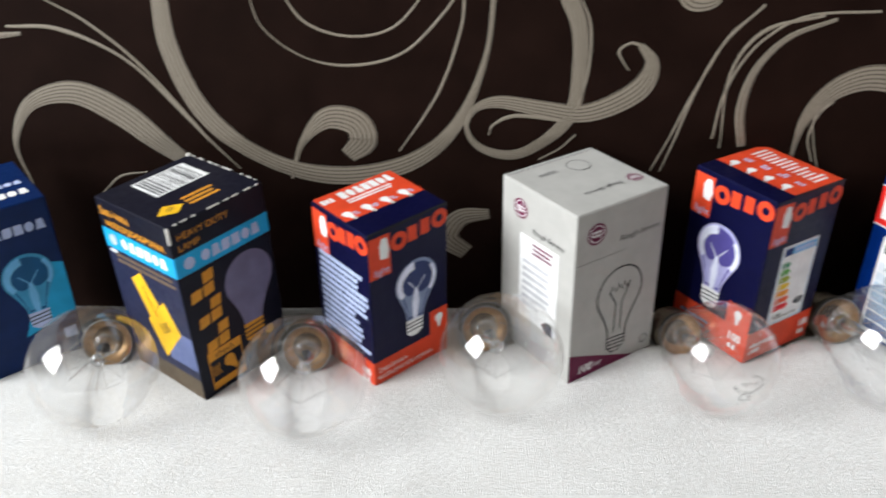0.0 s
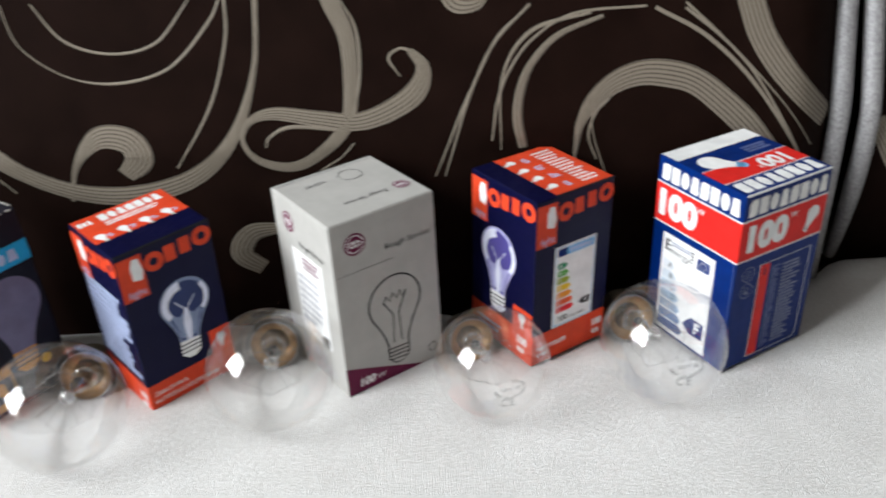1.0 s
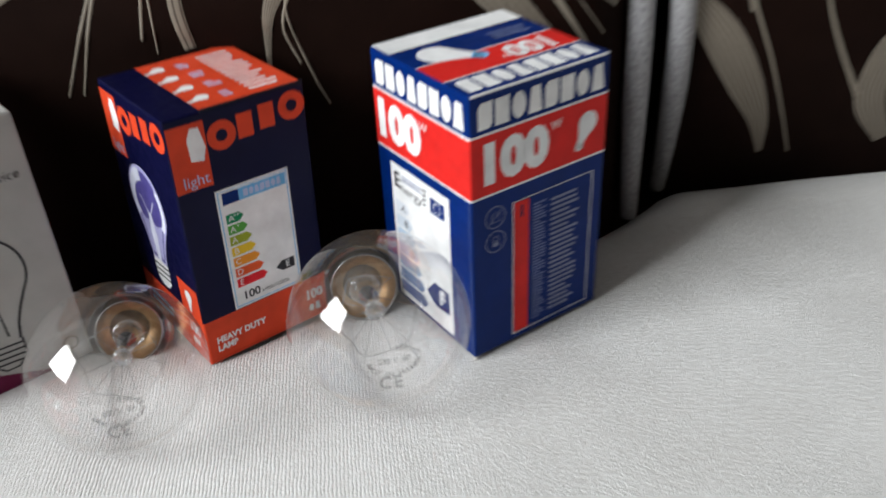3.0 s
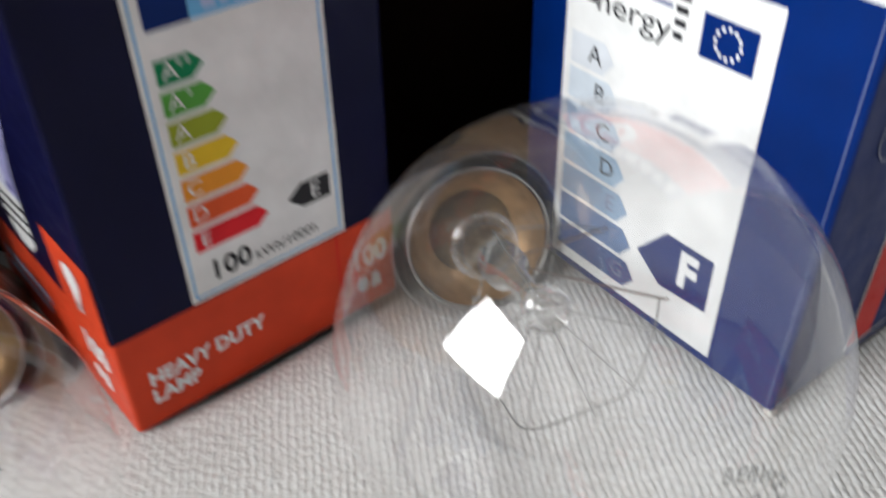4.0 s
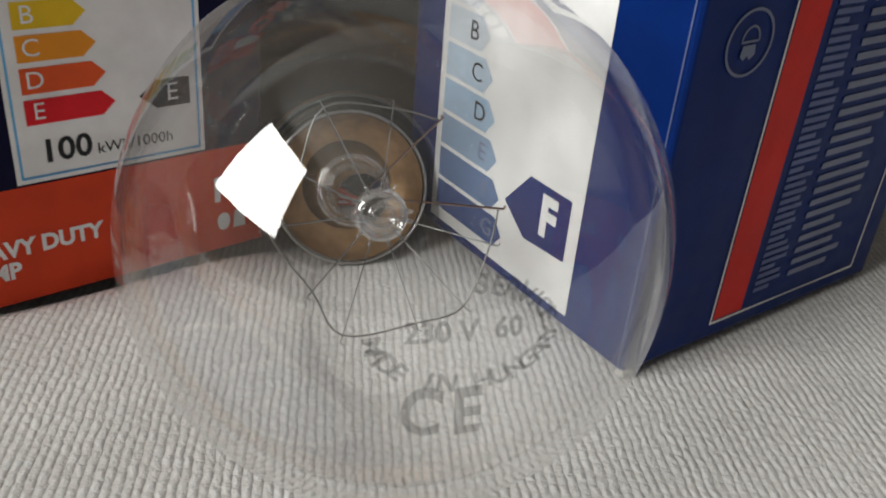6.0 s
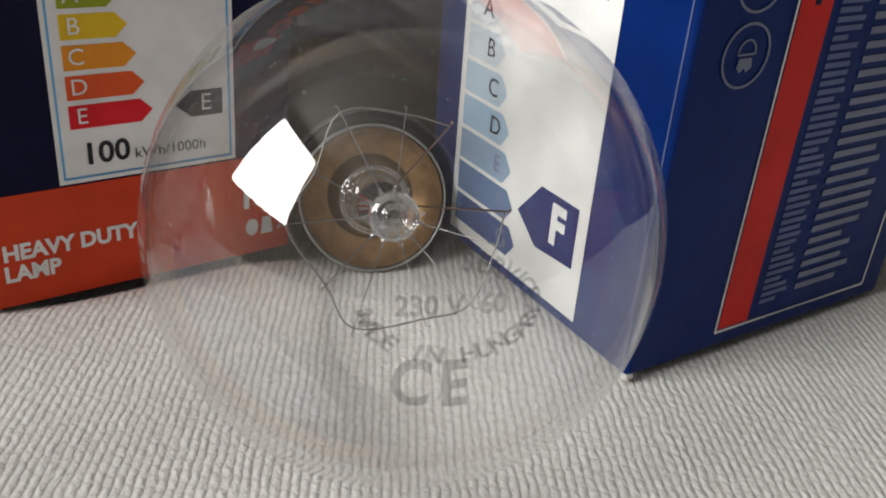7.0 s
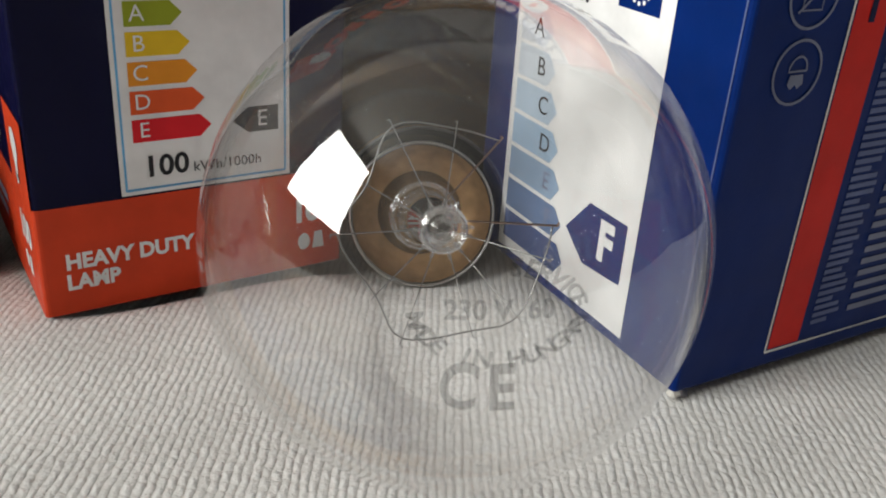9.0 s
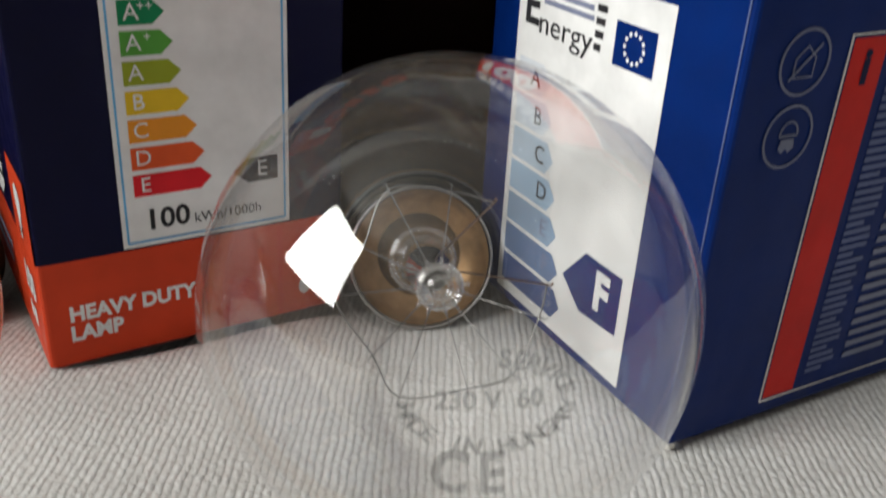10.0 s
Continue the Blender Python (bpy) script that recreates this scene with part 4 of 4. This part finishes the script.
    # scuffed white corners and edges
    for k in range(9):
        u = 4 + 6.4 * k + rnd.uniform(-2, 2)
        w = rnd.uniform(1.5, 4.5)
        part("worn_edge", boxmesh(u * MM, -0.0003, 0.1098, min(u + w, 61.4) * MM, 0.0006, 0.1106, 0.0002, 1), c.ob, "", False, RAW)
        part("worn_edge", boxmesh(0.0612, u * MM, 0.1097, 0.0621, min(u + w, 62) * MM, 0.1106, 0.0002, 1), c.ob, "", False, RAW)
    part("worn_edge", boxmesh(-0.0003, -0.0003, 0.1005, 0.0014, 0.0014, 0.1101, 0.0005, 1), c.ob, "bare board at a scuffed corner", False, RAW)
    part("worn_edge", boxmesh(0.0597, 0.0603, 0.107, 0.0622, 0.0630, 0.1115, 0.0006, 1), c.ob, "", False, RAW)

def carton_x():
    c = Carton("blue and cyan carton with a printed clear bulb", -0.262, 0.388, -0.002, 0.70, 58, 60, 104.0, 0, 0.0, card("deep_blue_print", (0.004, 0.018, 0.085)))
    c.poly("cyan_corner", "R", [(30, 22), (59.5, 30), (59.5, 62), (48, 66)], card("bright_cyan_print", (0.02, 0.34, 0.62)), 0.12, None, "cyan printed corner")
    c.bulb_picture("R", 40, 60, 28, TEAL, SKYB, PALE, 0.16)
    c.word("word_mark", "R", 22, 86, 57, 92, 6, PALE, 0.2)
    c.word("small_print", "T", 20, 10, 56, 17, 6, WHITE, 0.2)
    c.word("small_print", "T", 20, 24, 56, 29, 7, PALE, 0.2)
    c.rect("pale_square", "R", 50, 12, 57, 19, PALE, 0.2)

carton_t()
carton_s()
carton_g()
carton_r()
carton_h()
carton_x()


# ---- bulbs ----
GLASS_PROFILE = [(R * math.sin(radians(a)), R * math.cos(radians(a))) for a in range(0, 113, 4)]
GLASS_PROFILE = [(max(r, 0.00005), z) for r, z in GLASS_PROFILE] + [(0.0292, -0.0160), (0.0270, -0.0218), (0.0244, -0.0282), (0.0217, -0.0346), (0.0193, -0.0410), (0.0172, -0.0470), (0.0157, -0.0525), (0.0145, -0.0570), (0.0130, -0.0588)]
GLASS_ME = mesh_of("glass_envelope", *lathe(GLASS_PROFILE, 96), GLASS, True)
cap_prof = [(0.0136, -0.0560), (0.0139, -0.0578), (0.0134, -0.0592)]
for k in range(28):
    cap_prof.append((0.0129 + 0.0008 * math.cos(k * math.pi / 2), -0.0597 - k * 0.0006))
cap_prof += [(0.0124, -0.0768), (0.0107, -0.0790), (0.0076, -0.0805)]
CAP_ME = mesh_of("screw_cap", *lathe(cap_prof, 40), CAPMETAL, True)
INSUL_ME = mesh_of("insulator", *lathe([(0.0079, -0.0803), (0.0062, -0.0822), (0.0045, -0.0830)], 32), INSUL, True)
CONTACT_ME = mesh_of("contact", *lathe([(0.0046, -0.0828), (0.0038, -0.0838), (0.0001, -0.0842)], 24), CAPMETAL, True)
COLLAR_ME = mesh_of("inner_collar", *lathe([(0.0134, -0.0533), (0.0131, -0.0540), (0.0122, -0.0562), (0.0108, -0.0580), (0.0084, -0.0594)], 48), BRASS, True)
RIM_ME = mesh_of("neck_rim", *lathe([(0.0139 + 0.00030 * math.cos(radians(a)), -0.0531 + 0.0005 * math.sin(radians(a))) for a in range(0, 361, 45)], 48), WIRE, True)
INSIDE_ME = mesh_of("cap_inside", *lathe([(0.0086, -0.0592), (0.0088, -0.066), (0.0001, -0.068)], 32), DARKIN, True)
STEM_ME = mesh_of("stem", *lathe([(0.0086, -0.0590), (0.0070, -0.0570), (0.0058, -0.0520), (0.0048, -0.0460), (0.0042, -0.0400), (0.0040, -0.0350), (0.0022, -0.0318), (0.0018, -0.0230), (0.0020, -0.0190), (0.0035, -0.0168), (0.0038, -0.0150), (0.0030, -0.0138), (0.0016, -0.0141), (0.0008, -0.0136), (0.0001, -0.0135)], 32), STEMGLASS, True)
RING = [(118, 17.0), (86, 14.8), (61, 15.0), (4, 15.3), (-15, 14.6), (-50, 16.0), (-76, 14.7), (-113, 16.6), (-139, 13.7), (-179, 15.7), (150, 13.4)]

def ring_point(a, r):
    return Vector((r * MM * math.cos(radians(a)), r * MM * math.sin(radians(a)), -0.0085))

order = [RING[2], RING[1], RING[0], RING[10], RING[9], RING[8], RING[7], RING[6], RING[5], RING[4], RING[3]]
fil = spline([ring_point(*p) for p in order], 5)
FIL_ME = mesh_of("filament", *tube(fil, 0.00013, 5), HAIR, True)
SUPPORT_MES = []
for a, r in RING:
    tip = ring_point(a, r)
    root = Vector((0.0026 * math.cos(radians(a)), 0.0026 * math.sin(radians(a)), -0.0152))
    lead = (a, r) in (RING[2], RING[3])
    if lead:
        root = Vector((0.0022 * math.cos(radians(a)), 0.0022 * math.sin(radians(a)), -0.0345))
    over = tip + (tip - root).normalized() * 0.0011
    hook = over + Vector((-0.0004 * math.sin(radians(a)), 0.0004 * math.cos(radians(a)), 0.0006))
    SUPPORT_MES.append((lead, mesh_of("support", *tube([root, root.lerp(tip, 0.5), over, hook], 0.00017 if lead else 0.0001, 6), COPPER if lead else HAIR, True)))

FLANGE_ME = mesh_of("stem_flange", *lathe([(0.0060 + 0.0006 * math.cos(radians(a)), -0.0490 + 0.0005 * math.sin(radians(a))) for a in range(0, 361, 45)], 40), STEMGLASS, True)
# glass teeth round the button, which hold the supports
TEETH_ME = []
for a, r in RING:
    ca, sa = math.cos(radians(a)), math.sin(radians(a))
    TEETH_ME.append(mesh_of("button_tooth", *tube([(0.0028 * ca, 0.0028 * sa, -0.0158), (0.0039 * ca, 0.0039 * sa, -0.0154), (0.0045 * ca, 0.0045 * sa, -0.0148)], lambda f: 0.00045 - 0.0002 * f, 6), STEMGLASS, True))
BUTTON_ME = [mesh_of("button_ring", *lathe([(r0 + 0.00045 * math.cos(radians(a)), -0.0137 + 0.00045 * math.sin(radians(a))) for a in range(0, 361, 45)], 32), STEMGLASS, True) for r0 in (0.0016, 0.0032)]

def on_glass(verts, centre, up, inv):
    """Lay flat letters on the globe round the direction centre."""
    c = centre.normalized()
    e1 = up.cross(c).normalized()
    e2 = c.cross(e1)
    return [inv @ ((c + (p[0] * e1 + p[1] * e2) / R).normalized() * (R * 1.003)) for p in verts]

def stamp(bulb, inv, centre):
    up = Vector((0, 0, 1))
    def put(text, size, x, y, turn=0.0, wide=1.0):
        v, f = letters(text, size * MM, 0.03 * size * MM)
        c, s = math.cos(radians(turn)), math.sin(radians(turn))
        w = [(x * MM + c * p.x * wide - s * p.y, y * MM + s * p.x * wide + c * p.y) for p in v]
        part("stamp", mesh_of("stamp", on_glass(w, centre, up, inv), f, STAMP), bulb, "grey stamped lettering")
    def arc(text, size, r, a0, a1):
        for i, ch in enumerate(text):
            if ch == " ":
                continue
            a = a0 + (a1 - a0) * i / (len(text) - 1)
            inner = a0 < a1
            put(ch, size, r * math.cos(radians(a)), 0.56 * r * math.sin(radians(a)), a + 90 if inner else a - 90)
    arc("MADE IN HUNGARY", 2.6, 8.6, -170, -8)
    arc("SERVICE", 2.6, 8.4, 80, 14)
    put("230 V  60", 2.8, 0, 0.4)
    put("C", 8.2, -3.9, -8.4, -4, 0.72)
    put("E", 8.2, 0.6, -8.6, 3, 0.72)

def light_bulb(label, x, y, cap_x, cap_y, roll=0.0, stamped=None, size=1.0):
    """A clear bulb lying on its globe and its screw cap; cap_x, cap_y: the way in which the cap points."""
    ob = tagged(new("light_bulb"), label, "light bulb", "clear bulbs lying before the cartons")
    d = Vector((-cap_x, -cap_y, 0)).normalized()
    tilt = radians(21.6)      # the cap presses into the soft cover
    axis = (d * math.cos(tilt) + Vector((0, 0, 1)) * math.sin(tilt)).normalized()
    side = Vector((0, 0, 1)).cross(axis).normalized()
    up = axis.cross(side)
    rot = Matrix((side, up, axis)).transposed().to_4x4()
    z = R * size - DENT
    ob.matrix_basis = Matrix.Translation((x, y, z)) @ rot @ Matrix.Rotation(radians(roll), 4, "Z") @ Matrix.Scale(size, 4)
    env = part("glass_envelope", GLASS_ME, ob)
    cap = part("screw_cap", CAP_ME, ob, "dull metal screw cap")
    part("insulator", INSUL_ME, cap)
    part("contact", CONTACT_ME, cap)
    part("inner_collar", COLLAR_ME, cap, "tan brass collar inside the neck")
    part("cap_inside", INSIDE_ME, cap)
    part("neck_rim", RIM_ME, cap, "bright rim where neck meets cap")
    stem = part("stem", STEM_ME, ob, "clear glass stem")
    part("filament", FIL_ME, ob, "fine bent filament wire")
    part("stem_flange", FLANGE_ME, stem)
    for me in TEETH_ME:
        part("button_tooth", me, stem)
    for me in BUTTON_ME:
        part("button_ring", me, stem)
    for lead, me in SUPPORT_MES:
        part("lead_wire" if lead else "support_wire", me, stem)
    if stamped:
        stamp(env, ob.matrix_basis.to_quaternion().to_matrix().inverted(), Vector(stamped))
    return ob

light_bulb("clear glass light bulb lying before the blue and red carton", *BULBS_AT[0], -0.105, 1.0, 0, (0.115, -0.965, 0.235))
light_bulb("slightly smaller clear glass light bulb before the orange and navy carton", *BULBS_AT[1], -0.2, 1.0, 35, (0.22, -0.95, 0.2), 0.92)
light_bulb("clear glass light bulb lying beside the white carton", *BULBS_AT[2], -0.15, 1.0, 80)
light_bulb("clear glass light bulb lying beside the orange-topped carton", *BULBS_AT[3], -0.15, 1.0, 140)
light_bulb("clear glass light bulb lying beside the black and cyan carton", *BULBS_AT[4], -0.28, 1.0, 200)
